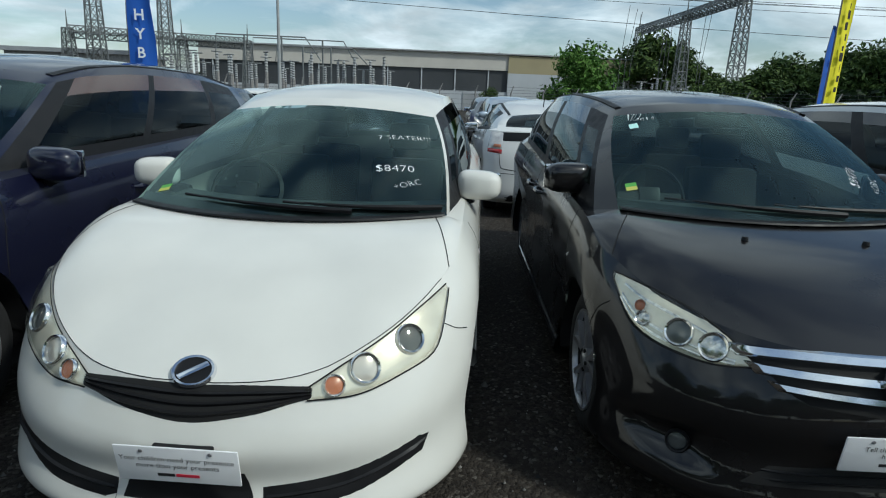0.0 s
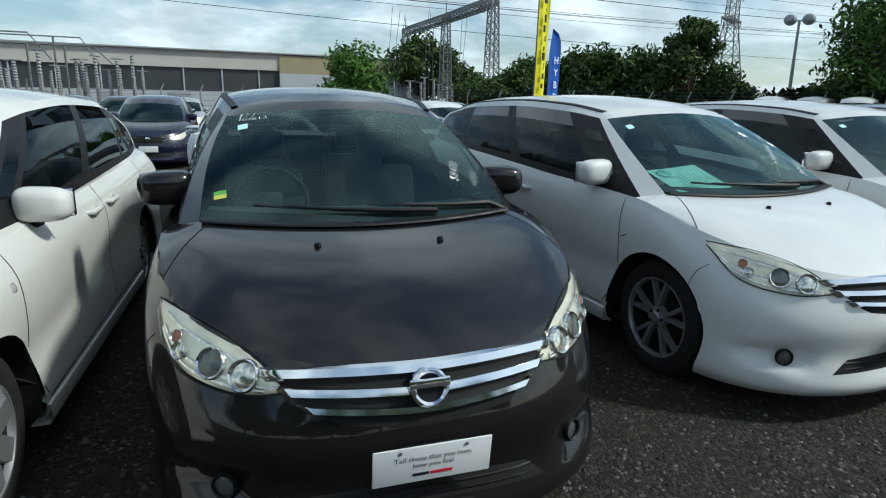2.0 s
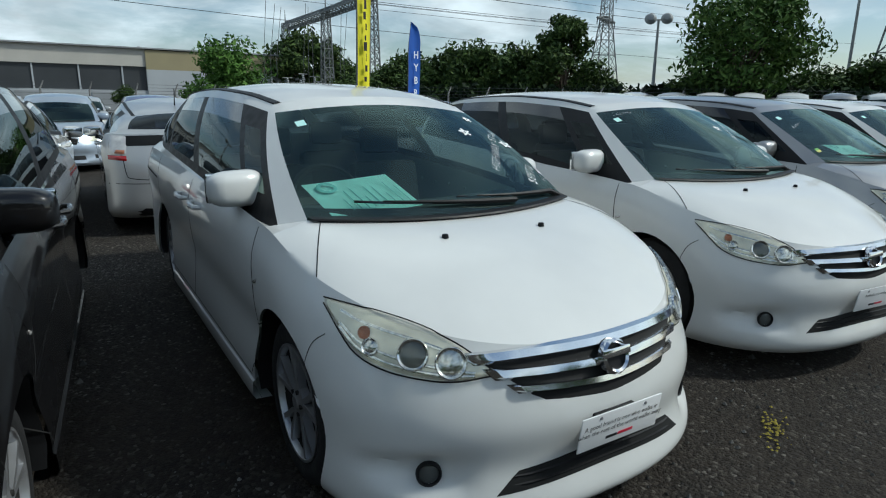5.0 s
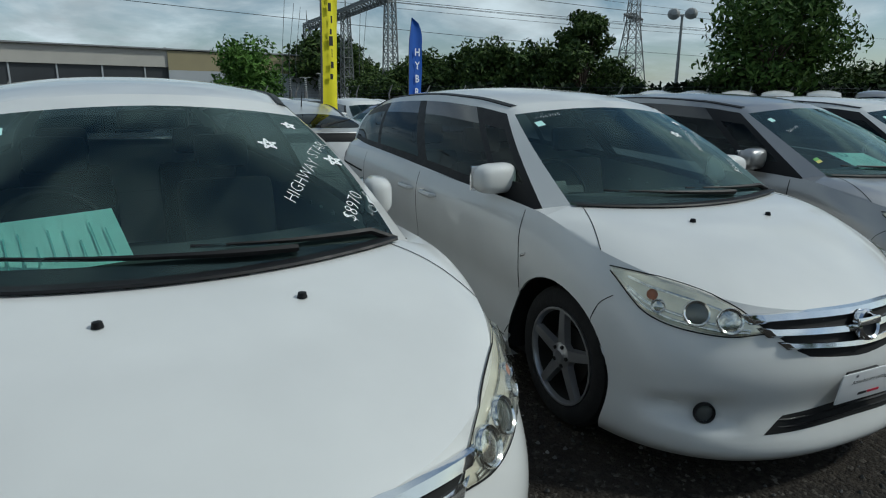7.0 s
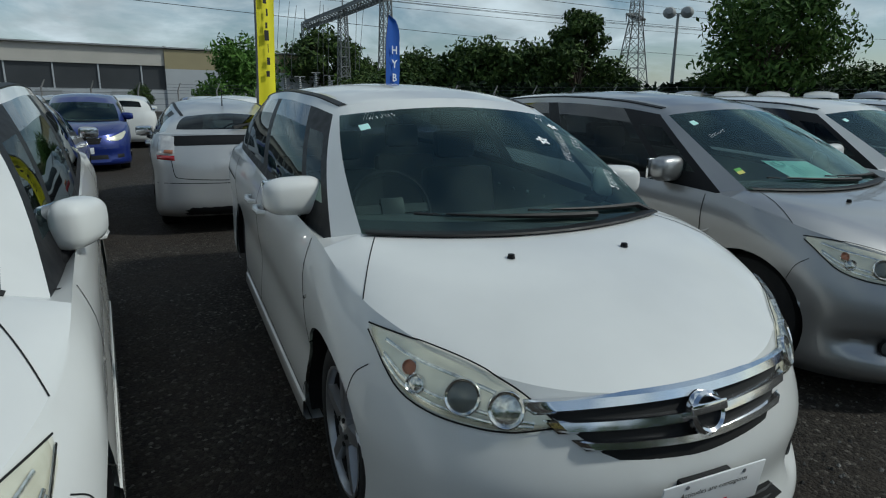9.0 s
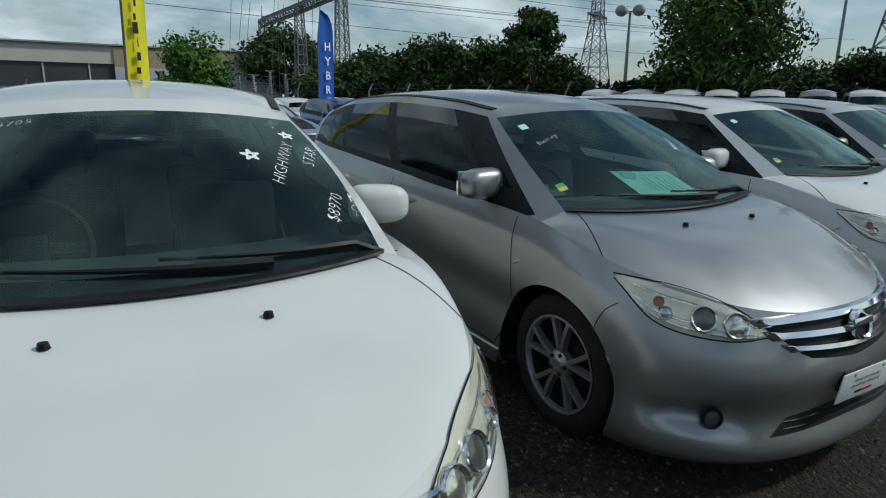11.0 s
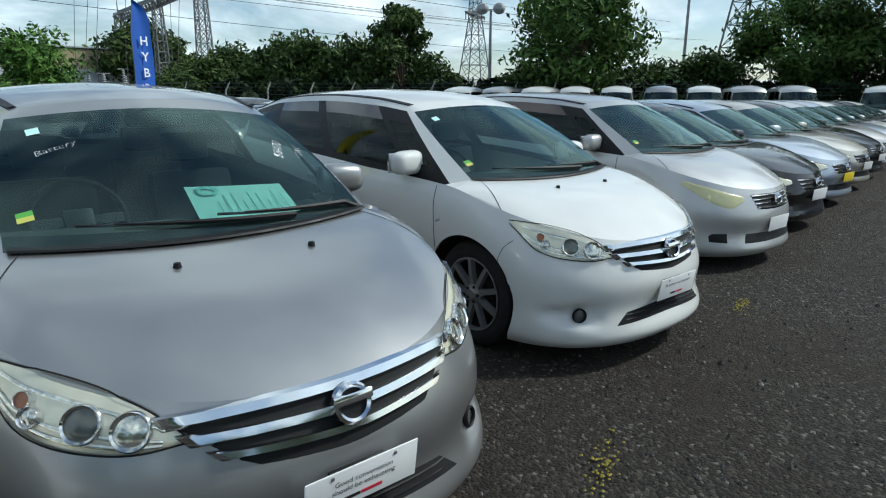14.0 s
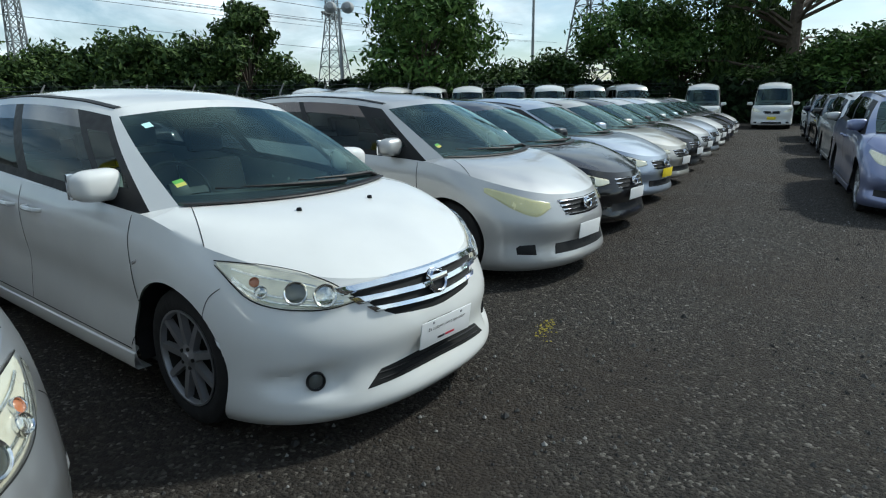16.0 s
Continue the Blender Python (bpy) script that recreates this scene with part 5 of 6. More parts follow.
# ---- hatchbacks of the second row, tails to the first ----
HATCH = variant(MPV, L=4.45, R=0.31, hw=0.835, dent=None, skirt=False,
    top=((0.05, 0.64), (0.12, 0.66), (0.30, 0.73), (0.55, 0.81), (1.0, 0.90), (2.0, 0.94), (3.4, 1.0), (4.2, 1.06), (4.45, 1.06)), tail=(0.10, 0.0, 0.0, 0.02, 0.08, 0.13), rr=0.34,
    ws=(0.85, 1.05, 0.70, 0.915, 0.925), wt=(1.90, 2.02, 0.50, 1.36, 1.315), belt=((1.05, 0.925), (2.0, 0.965), (3.4, 1.04), (4.2, 1.09)), beltx=((1.05, 0.70), (1.5, 0.75), (2.4, 0.77), (3.6, 0.74), (4.2, 0.66)),
    rail=((2.02, 1.315), (2.3, 1.36), (2.7, 1.37), (3.4, 1.28), (3.7, 1.22)), railx=((2.02, 0.50), (2.4, 0.53), (3.0, 0.53), (3.7, 0.49)),
    spine=((1.90, 1.36), (2.1, 1.41), (2.5, 1.44), (3.1, 1.39), (3.55, 1.315), (3.72, 1.28)), rg=(3.72, 4.27, 1.28, 1.075), splits=(1.62, 2.40, 2.50, 3.25, 3.32, 3.75), doors=((1.15, 2.42), (2.42, 3.4)), mirror=(0.87, 1.33, 0.97))
BACK = "hatchbacks parked tail out in the second row"
hatch, _ = build_car("hatchback", "silver hatchback with a split rear window seen from behind", HATCH, "silver", fine=0.9, group=BACK, style="seven", rear=hatch_rear, visor="visor", face=plain_face(0.62, bars=1, chrome=False))
aerial(hatch, 3.35, 1.34)


def tail_at(x, y, yaw):
    """Pose of a car that shows its tail, the tail's middle at (x, y)."""
    q = radians(yaw)
    return pose(x + 4.45 * math.sin(q), y + 4.45 * math.cos(q), 0, 0, 0, 180 - yaw)


hatch.matrix_basis = tail_at(4.95, 6.95, 4)
for x, y, yaw, c, lab in ((2.9, 6.8, 5, "white", "white hatchback with a dark lower rear window"), (7.35, 7.25, 5, "silver", "silver hatchback with a dark lower rear window and roof aerial"),
                          (9.25, 7.3, 4, "lavender", "lavender blue hatchback with a wide rear window"), (0.1, 6.6, 5, "ice", "pale blue hatchback with a dark lower rear window"),
                          (11.7, 7.6, 5, "grey", "grey hatchback with a dark lower rear window"), (14.1, 7.9, 5, "silver", "silver hatchback seen over the front row")):
    o = copy_thing(hatch, tail_at(x + (0.12 if c == "lavender" else 0), y, yaw))
    recolour(o, "silver", c)
    tagged(o, lab)

# ---- third and further rows, seen through the gaps ----
FAR = "cars in the rows further back"
far, _ = build_car("small_car", "blue small car in a further row", variant(MPV, skirt=False, dent=None), "blue", fine=0.45, group=FAR, inside=False, style="seven", face=plain_face(0.64, bars=2), visor="visor")
far.matrix_basis = pose(6.0, 14.2, 0, 0, 0, -4)
names = {"white": "white", "silver": "silver", "navy": "navy", "red": "dark red", "grey": "grey", "ice": "pale blue", "black": "black", "blue": "deep blue", "champagne": "champagne"}
r3 = random.Random(7)
for row, (y, turn, x0, count) in enumerate(((13.4, 0, -9, 11), (19.5, 180, -11, 12), (26.0, 0, -13, 12))):
    for i in range(count):
        c = r3.choice(("white", "white", "silver", "navy", "red", "grey", "ice", "black", "blue"))
        x = x0 + i * 2.6 + 0.3 * r3.random()
        yy = y + 0.10 * x + 0.3 * r3.random()
        if row == 0 and abs(x - 6.0) < 1.6:
            continue
        o = copy_thing(far, pose(x, yy + (4.5 if turn else 0), 0, 0, 0, turn - 5 + 2 * r3.random()))
        recolour(o, "blue", c)
        tagged(o, f"{names[c]} small car in a further row of the yard")

# ---- vans by the fence ----
VAN = variant(MPV, L=4.70, hub=0.85, wb=2.57, R=0.33, hw=0.85, crown=0.05, dent=None, skirt=False, bot=0.2, rf=0.45, nf=2.6,
    top=((0.03, 0.92), (0.10, 0.94), (0.30, 1.0), (0.60, 1.06), (2.0, 1.08), (4.70, 1.10)), rr=0.25,
    ws=(0.30, 0.52, 0.74, 1.07, 1.075), wt=(0.95, 1.08, 0.64, 1.95, 1.92), belt=((0.52, 1.075), (2.0, 1.10), (4.6, 1.12)), beltx=((0.52, 0.74), (0.9, 0.80), (3.6, 0.81), (4.5, 0.79)),
    rail=((1.08, 1.92), (1.6, 1.99), (3.6, 2.0), (4.5, 1.98)), railx=((1.08, 0.64), (1.6, 0.68), (3.2, 0.69), (4.5, 0.67)),
    spine=((0.95, 1.95), (1.3, 2.07), (2.4, 2.14), (3.6, 2.14), (4.3, 2.11), (4.52, 2.06)), rg=(4.52, 4.66, 2.04, 1.12), splits=(0.75, 1.60, 1.72, 2.9, 3.0, 4.3), doors=((0.62, 1.66), (1.66, 2.95)), mirror=(0.95, 0.55, 1.15), lamp_x=0.72)
VANS = "vans parked along the fence"
van, _ = build_car("van", "white high-roofed van with a yellow plate facing the lane", VAN, "white", fine=0.6, group=VANS, category="van", inside=False, style="steel", face=plain_face(0.78, bars=3, plate_z=0.5, colour="plateyellow", gx=0.36), visor="")
van.matrix_basis = pose(41.6, 3.85, 0, 0, 0, -84)
o = copy_thing(van, pose(40.6, 6.7, 0, 0, 0, -80)); tagged(o, "white van with its plate removed beside the lane")
for i in range(9):
    c = ("silver", "silver", "white", "grey", "white", "white", "white", "silver", "white")[i]
    o = copy_thing(van, pose(37.6 - 1.0 * i, 8.8 + 1.6 * i, 0, 0, 0, -62 + 2 * math.sin(i * 1.7)))
    recolour(o, "white", c)
    tagged(o, f"{names[c]} van parked along the fence, nose to the yard")

# ---- opposite row beyond the lane ----
OPP = "cars on the far side of the lane"
opp, _ = build_car("people_carrier", "lavender people carrier on the far side of the lane", MPV, "lavender", fine=0.7, group=OPP, face=plain_face(0.66, bars=2), visor="visor")
opp.matrix_basis = pose(18.44, -0.65, 0, 0, 0, -83)
for x, y, c in ((23.05, -0.20, "silver"), (27.9, 0.36, "black"), (32.6, 0.95, "navy")):
    o = copy_thing(opp, pose(x, y, 0, 0, 0, -83))
    recolour(o, "lavender", c)
    tagged(o, f"{names[c]} people carrier on the far side of the lane")

# ---- trees ----
TREES = [
    tree("tree", "dark broadleaf tree with a rounded crown behind the fence", pose(*at(32, 44), 0), 5.4, 6.2, "dark", 11, count=7000, leaf=0.20),
    tree("tree", "tall broadleaf tree with an uneven open crown", pose(*at(57.0, 38), 0), 8.3, 8.0, "mid", 12, count=11000, leaf=0.20),
    tree("conifer", "dark conifer with a pointed crown behind the fence", pose(*at(42.3, 43), 0), 7.4, 6.6, "dark", 13, "cone", count=9000, leaf=0.20),
    tree("shrub_tree", "fresh green bushy tree before the warehouse", pose(*at(12.5, 64), 0), 7.0, 9.0, "fresh", 14, "shrub", count=7000, leaf=0.26),
    tree("tree", "rounded green tree beside the vans", pose(*at(73.3, 48), 0), 8.2, 8.4, "mid", 15, count=11000, leaf=0.20),
    tree("pine_tree", "tall dark pine with long level boughs", pose(*at(84.6, 50), 0), 14.5, 19.0, "dark", 16, "pine", count=9000, leaf=0.22),
]
for k, az, d, turn, sc, sz in ((0, 26.5, 44, 40, 0.85, 0.75), (0, 29.2, 46, 130, 0.95, 0.92), (0, 34.4, 44, 220, 1.0, 1.0), (0, 37.0, 45, 300, 1.0, 1.02), (0, 39.5, 46, 10, 1.0, 1.0), (0, 24.0, 50, 80, 0.8, 0.7),
                               (0, 45.3, 44, 60, 0.85, 0.72), (0, 20.3, 82, 60, 1.9, 1.9), (0, 24.0, 86, 160, 1.4, 1.25), (0, 47.5, 46, 100, 0.7, 0.45), (0, 53.5, 38, 200, 0.8, 0.6),
                               (0, 61.5, 46, 33, 0.95, 0.66), (0, 64.5, 47, 73, 1.0, 0.74), (0, 67.3, 48, 173, 1.0, 0.84), (4, 77.0, 50, 90, 0.95, 0.92), (2, 80.6, 50, 10, 0.75, 1.25), (2, 82.9, 52, 70, 0.7, 1.1),
                               (0, 81.5, 48, 200, 0.9, 0.6), (0, 86.5, 47, 60, 1.0, 0.75), (4, 89.5, 46, 160, 0.9, 0.62), (0, 93.0, 44, 0, 1.0, 0.8), (4, 97, 36, 0, 1.0, 0.9), (0, 102, 36, 0, 1.0, 1.0),
                               (0, -18, 95, 0, 1.3, 0.9), (0, 5.0, 70, 30, 0.42, 0.5), (0, 59, 46, 0, 0.8, 0.6), (0, 88, 50, 20, 1.2, 0.9)):
    plant(TREES[k], az, d, turn, sc, sz)
# unseen trees added behind the walk to darken what the car bodies mirror
for i, az in enumerate(range(150, 250, 9)):
    plant(TREES[(0, 4, 0, 1)[i % 4]], az, 27 + 3 * math.sin(i * 2.3), 47 * i, 1.2, 1.0)

# ---- steel, flags, fence and warehouse ----
STEEL = material("galvanised_steel", (0.17, 0.18, 0.18), 0.6, 0.4, vary=0.25, scale=3)
DARKSTEEL = material("dull_grey_steel", (0.10, 0.105, 0.11), 0.7, 0.2, vary=0.25, scale=3)
POLE = material("grey_painted_pole", (0.30, 0.31, 0.31), 0.6, vary=0.12, scale=2)
CONC = material("weathered_concrete", (0.26, 0.25, 0.24), 0.9, vary=0.25, scale=4)
WIRE = material("weathered_wire", (0.06, 0.065, 0.07), 0.7)
CLAD = material("cream_wall_cladding", (0.52, 0.49, 0.44), 0.7, vary=0.06, scale=0.5)
CLADK = material("khaki_wall_cladding", (0.34, 0.29, 0.17), 0.7, vary=0.06, scale=0.5)
CLADG = material("pale_grey_wall_cladding", (0.44, 0.46, 0.48), 0.7, vary=0.06, scale=0.5)
CLADD = material("dark_glazed_band", (0.045, 0.048, 0.052), 0.4, vary=0.15, scale=0.4)
ROOFM = material("grey_metal_roofing", (0.30, 0.31, 0.32), 0.6, vary=0.1, scale=0.5)


def lattice(bm, p0, p1, w0, w1, panels, t=0.05):
    """Four-legged braced mast from p0 to p1."""
    p0, p1 = Vector(p0), Vector(p1)
    d = (p1 - p0).normalized()
    a = d.orthogonal().normalized() if abs(d.z) < 0.9 else Vector((1, 0, 0))
    b = d.cross(a).normalized()
    def corner(u, k):
        w = (w0 + (w1 - w0) * u) / 2
        return p0.lerp(p1, u) + a * w * (1, 1, -1, -1)[k] + b * w * (1, -1, -1, 1)[k]
    for k in range(4):
        tube(bm, [corner(0, k), corner(1, k)], t, 4)
    for i in range(panels):
        u0, u1 = i / panels, (i + 1) / panels
        for k in range(4):
            j = (k + 1) % 4
            tube(bm, [corner(u0, k), corner(u1, j)], t * 0.55, 3, False)
            tube(bm, [corner(u0, j), corner(u1, k)], t * 0.55, 3, False)
            tube(bm, [corner(u1, k), corner(u1, j)], t * 0.55, 3, False)
    return bm


def gantry(name, label, posts, height, beam_z):
    g = empty(name, label, "switchyard gantry")
    for x, y in posts:
        bm = bmesh.new(); lattice(bm, (x, y, 0), (x, y, height), 1.3, 0.7, 11, 0.07)
        part("mast", bm, STEEL, g)
        bm = bmesh.new(); tube(bm, [(x, y, height), (x, y, height + 1.6)], [0.09, 0.03], 5)
        part("spike", bm, STEEL, g)
    for (xa, ya), (xb, yb) in zip(posts, posts[1:]):
        bm = bmesh.new(); lattice(bm, (xa, ya, beam_z), (xb, yb, beam_z), 0.8, 0.8, 14, 0.07)
        part("beam", bm, STEEL, g)
    return g


gantry("switchyard_gantry", "galvanised lattice gantry carrying line conductors", ((33.0, 80.5), (32.3, 66.0), (31.2, 53.0)), 11.2, 10.8)
gantry("switchyard_gantry", "tall galvanised lattice gantry beside the switchyard", ((-30.5, 46.0), (-23.0, 54.0), (-19.5, 60.0)), 12.0, 10.5)
gantry("switchyard_gantry", "low lattice gantry in the switchyard", ((-29.0, 62.0), (-20.0, 66.0), (-14.0, 68.0)), 6.5, 6.2)


def pylon(x, y, height, turn, label):
    p = empty("pylon", label, "power pylon", "power pylons", pose(x, y, 0, 0, 0, turn))
    bm = bmesh.new(); lattice(bm, (0, 0, 0), (0, 0, height * 0.55), height * 0.20, height * 0.065, 6, 0.11)
    part("lower_tower", bm, STEEL, p)
    bm = bmesh.new(); lattice(bm, (0, 0, height * 0.55), (0, 0, height), height * 0.065, height * 0.035, 9, 0.09)
    part("upper_tower", bm, STEEL, p)
    for z in (0.58, 0.74, 0.90):
        for s in (1, -1):
            bm = bmesh.new(); lattice(bm, (0, 0, height * z), (s * height * 0.15, 0, height * z), height * 0.035, height * 0.006, 5, 0.07)
            part("cross_arm", bm, STEEL, p)
            bm = bmesh.new()
            lathe(bm, [(0.0, 0.0), (0.10, -0.1), (0.05, -0.2), (0.12, -0.35), (0.05, -0.5), (0.12, -0.65), (0.05, -0.8), (0.10, -1.0), (0, -1.1)], 7, "z", (s * height * 0.145, 0, height * z))
            part("insulator", bm, DARKSTEEL, p)


pylon(88.8, 76.5, 27.0, 20, "galvanised lattice power pylon behind the trees")
pylon(84.0, 29.5, 27.0, 60, "large galvanised lattice power pylon behind the vans")


def flood(x, y, h, label, heads=2, turn=0):
    p = empty("flood_light", label, "yard light", "yard lights", pose(x, y, 0, 0, 0, turn))
    bm = bmesh.new(); tube(bm, [(0, 0, 0), (0, 0, h * 0.5), (0, 0, h)], [0.13, 0.10, 0.07], 10)
    part("pole", bm, POLE, p)
    bm = bmesh.new(); tube(bm, [(-0.5, 0, h), (0.5, 0, h)], 0.04, 6)
    part("crossbar", bm, POLE, p)
    for s in (-1, 1)[:heads]:
        bm = bmesh.new(); lathe(bm, [(0.0, 0.28), (0.18, 0.26), (0.30, 0.10), (0.36, 0.0), (0.34, -0.03), (0.0, -0.04)], 18, "z")
        bmesh.ops.transform(bm, matrix=pose(0.48 * s, -0.1, h + 0.05, 72), verts=bm.verts[:])
        part("lamp_head", bm, POLE, p)


flood(36.6, 25.5, 6.55, "grey yard light with two round heads", 2, -50)
flood(-6.0, 40.0, 8.0, "grey yard light with two round heads by the switchyard", 2, 0)
flood(51.5, 20.8, 12.5, "tall plain grey lamp pole by the fence", 2, -60)
flood(20.0, 108.0, 9.0, "far grey street lamp past the warehouse", 1, 0)


def flag(x, y, h, w, cloth, ink, word, label, turn=0, top=0.0, gap=0.42):
    """Feather flag: bent pole, curved cloth, letters one under the other."""
    f = empty("feather_flag", label, "flag", "feather flags", pose(x, y, 0, 0, 0, turn))
    def edge(u):
        return Vector((0.10 * math.sin(u * 2.2) + max(0, u - 0.8) * w * 1.2, 0, 0.0 + u * h))
    bm = bmesh.new(); tube(bm, [edge(i / 12) for i in range(13)], [0.022 - 0.0012 * i for i in range(13)], 6)
    part("pole", bm, DARKSTEEL, f)
    rows, back = [], []
    for i in range(25):
        u = 0.20 + 0.80 * i / 24
        wid = w * min(1.0, 0.80 + 0.5 * (1 - u)) * (1 if u < 0.80 else math.sqrt(max(0.0, 1 - ((u - 0.80) / 0.20) ** 2)))
        e = edge(u)
        rows.append([e + Vector((wid * k / 6, 0.05 * math.sin(k * 0.9 + u * 6) * (k / 6), 0)) for k in range(7)])
    bm = bmesh.new(); grid(bm, rows)
    bmesh.ops.remove_doubles(bm, verts=bm.verts[:], dist=0.0005)
    bmesh.ops.solidify(bm, geom=bm.faces[:], thickness=0.004)
    part("cloth", bm, cloth, f)
    z = h * 0.74
    for k, ch in enumerate(word):
        if ch != " ":
            e = edge(z / h)
            text_mesh(ch, 0.34, ink, f, "letter", lambda u, v, e=e, z=z: Vector((e.x + w * 0.50 + u, -0.075, z + v)), bold=0.006)
        z -= gap
    return f


FLAGBLUE = material("blue_flag_cloth", (0.012, 0.09, 0.42), 0.7, vary=0.12, scale=2)
FLAGYEL = material("yellow_flag_cloth", (0.78, 0.70, 0.01), 0.7, vary=0.10, scale=2)
FLAGINK = material("white_flag_print", (0.80, 0.82, 0.85), 0.7)
yel = flag(8.15, 9.6, 4.9, 0.30, FLAGYEL, M["ink"], "", "yellow feather flag with a dark printed strip", 10)
for i in range(16):
    bm = bmesh.new(); box(bm, 0.185 + 0.02 * (i % 3), 0.235 + 0.015 * (i % 2), -0.062, -0.058, 1.75 + 0.165 * i, 1.83 + 0.165 * i + 0.02 * (i % 4), 0.0)
    part("print_bar", bm, M["ink"], yel, smooth=False)
flag(14.5, 18.6, 4.05, 0.62, FLAGBLUE, FLAGINK, "HYBRID", "blue feather flag with white letters down it", 15)
flag(-5.3, 15.2, 4.1, 0.62, FLAGBLUE, FLAGINK, "HYBRID", "blue feather flag with white letters beside the navy wagon", 0)

# warehouse
wh = empty("warehouse", "long cream warehouse with a dark glazed band and khaki end", "building", "", pose(0, 0, 0, 0, 0, 0))
bm = bmesh.new(); box(bm, -22, 15.6, 78, 110, 5.0, 6.9)
part("upper_wall", bm, CLAD, wh, smooth=False)
bm = bmesh.new(); box(bm, -22, 15.6, 78.25, 110, 2.4, 5.0)
part("glazed_band", bm, CLADD, wh, smooth=False)
bm = bmesh.new(); box(bm, -22, 15.6, 78, 110, 0, 2.4)
part("lower_wall", bm, CLADG, wh, smooth=False)
bm = bmesh.new(); box(bm, 15.6, 34, 77.8, 110, 4.7, 6.8)
part("khaki_wall", bm, CLADK, wh, smooth=False)
bm = bmesh.new(); box(bm, 15.6, 34, 77.8, 110, 0, 4.7)
part("end_wall", bm, CLADG, wh, smooth=False)
bm = bmesh.new(); box(bm, -22.3, 34.3, 77.6, 110.3, 6.9, 7.05)
part("roof", bm, ROOFM, wh, smooth=False)
for i in range(9):
    bm = bmesh.new(); box(bm, -20.5 + i * 4.2, -20.35 + i * 4.2, 78.12, 78.25, 2.4, 5.0)
    part("mullion", bm, CLADG, wh, smooth=False)
for i in range(5):
    bm = bmesh.new(); box(bm, -18 + i * 7, -15.6 + i * 7, 77.9, 78.0, 0, 2.2)
    part("roller_door", bm, ROOFM, wh, smooth=False)
sh = empty("switch_house", "low grey concrete switch house in the yard", "building")
bm = bmesh.new(); box(bm, -36, -24.5, 64, 74, 0, 4.4)
part("wall", bm, CONC, sh, smooth=False)
bm = bmesh.new(); box(bm, -36.3, -24.2, 63.7, 74.3, 4.4, 4.8)
part("roof", bm, ROOFM, sh, smooth=False)
for i in range(3):
    bm = bmesh.new(); box(bm, -34.5 + 3.4 * i, -33.2 + 3.4 * i, 63.93, 64.0, 1.6, 2.8)
    part("window", bm, CLADD, sh, smooth=False)

# switchyard posts with insulators
post = empty("switchyard_post", "grey switchyard post with a ribbed insulator", "insulator post", "switchyard posts")
bm = bmesh.new(); tube(bm, [(0, 0, 0), (0, 0, 2.7)], 0.14, 6)
part("stand", bm, CONC, post)
bm = bmesh.new(); lathe(bm, [(0.06, 2.7)] + [((0.15, 0.08)[k % 2], 2.75 + 0.1 * k) for k in range(13)] + [(0.0, 4.1)], 7, "z")
part("insulator", bm, POLE, post)
bm = bmesh.new(); tube(bm, [(-0.5, 0, 4.1), (0.5, 0, 4.12)], 0.05, 5)
part("busbar_clamp", bm, STEEL, post)
post.matrix_basis = pose(-14, 50, 0)
for i in range(30):
    copy_thing(post, pose(-15.5 + (i % 15) * 1.15 + 0.3 * math.sin(i * 3.1), 49 + 7 * (i // 15) + 0.8 * math.sin(i * 1.3), 0, 0, 0, 20 * i)).scale = (1, 1, 0.95 + 0.12 * math.sin(i * 2.3))
for i in range(16):
    copy_thing(post, pose(24 + (i % 8) * 1.5, 56 + 4.5 * (i // 8), 0, 0, 0, 15 * i)).scale = (1, 1, 0.85 + 0.1 * math.sin(i * 1.9))
frame_ = empty("busbar_frame", "thin pipe busbar frame over the switchyard posts", "busbar frame")
for k, (x0, x1, y, z) in enumerate(((-12.5, -4.5, 50, 5.6), (-11.0, -2.0, 56, 5.9), (-8.5, -1.0, 53, 5.1))):
    bm = bmesh.new(); tube(bm, [(x0, y, 3.9), (x0 + 0.1, y, z), (x1 - 1.2, y, z), (x1, y, 3.9)], 0.055, 5)
    part("pipe", bm, STEEL, frame_)
    for xx in (x0 + 2.2, x1 - 3.0):
        bm = bmesh.new(); tube(bm, [(xx, y, 0), (xx, y, z)], 0.08, 6)
        part("upright", bm, STEEL, frame_)

# overhead lines
for k in range(9):
    c = empty("overhead_line", "thin sagging power line across the sky", "power line", "power lines")
    z, y = (10.9, 11.7, 12.6, 13.3, 14.6, 16.2, 17.4, 19.0, 9.9)[k], (56, 60, 64, 70, 60, 66, 58, 70, 52)[k]
    bm = bmesh.new()
    tube(bm, [(-70 + 10.2 * i, y + 0.05 * i * k, z + 2.2 * (i / 10 - 1) ** 2 - 0.02 * k * i) for i in range(21)], 0.03, 4)
    part("conductor", bm, WIRE, c)
for k in range(8):
    c = empty("dropper", "thin conductor dropping from a gantry to its post", "power line", "droppers")
    x, y = 22.5 + 1.3 * k, 60 + 2 * (k % 3)
    bm = bmesh.new(); tube(bm, [(x + 1.2 + 0.3 * math.sin(k), y, 10.7), (x + 0.4, y - 1, 5.5), (x, y - 2, 0.0)], 0.025, 4)
    part("conductor", bm, WIRE, c)

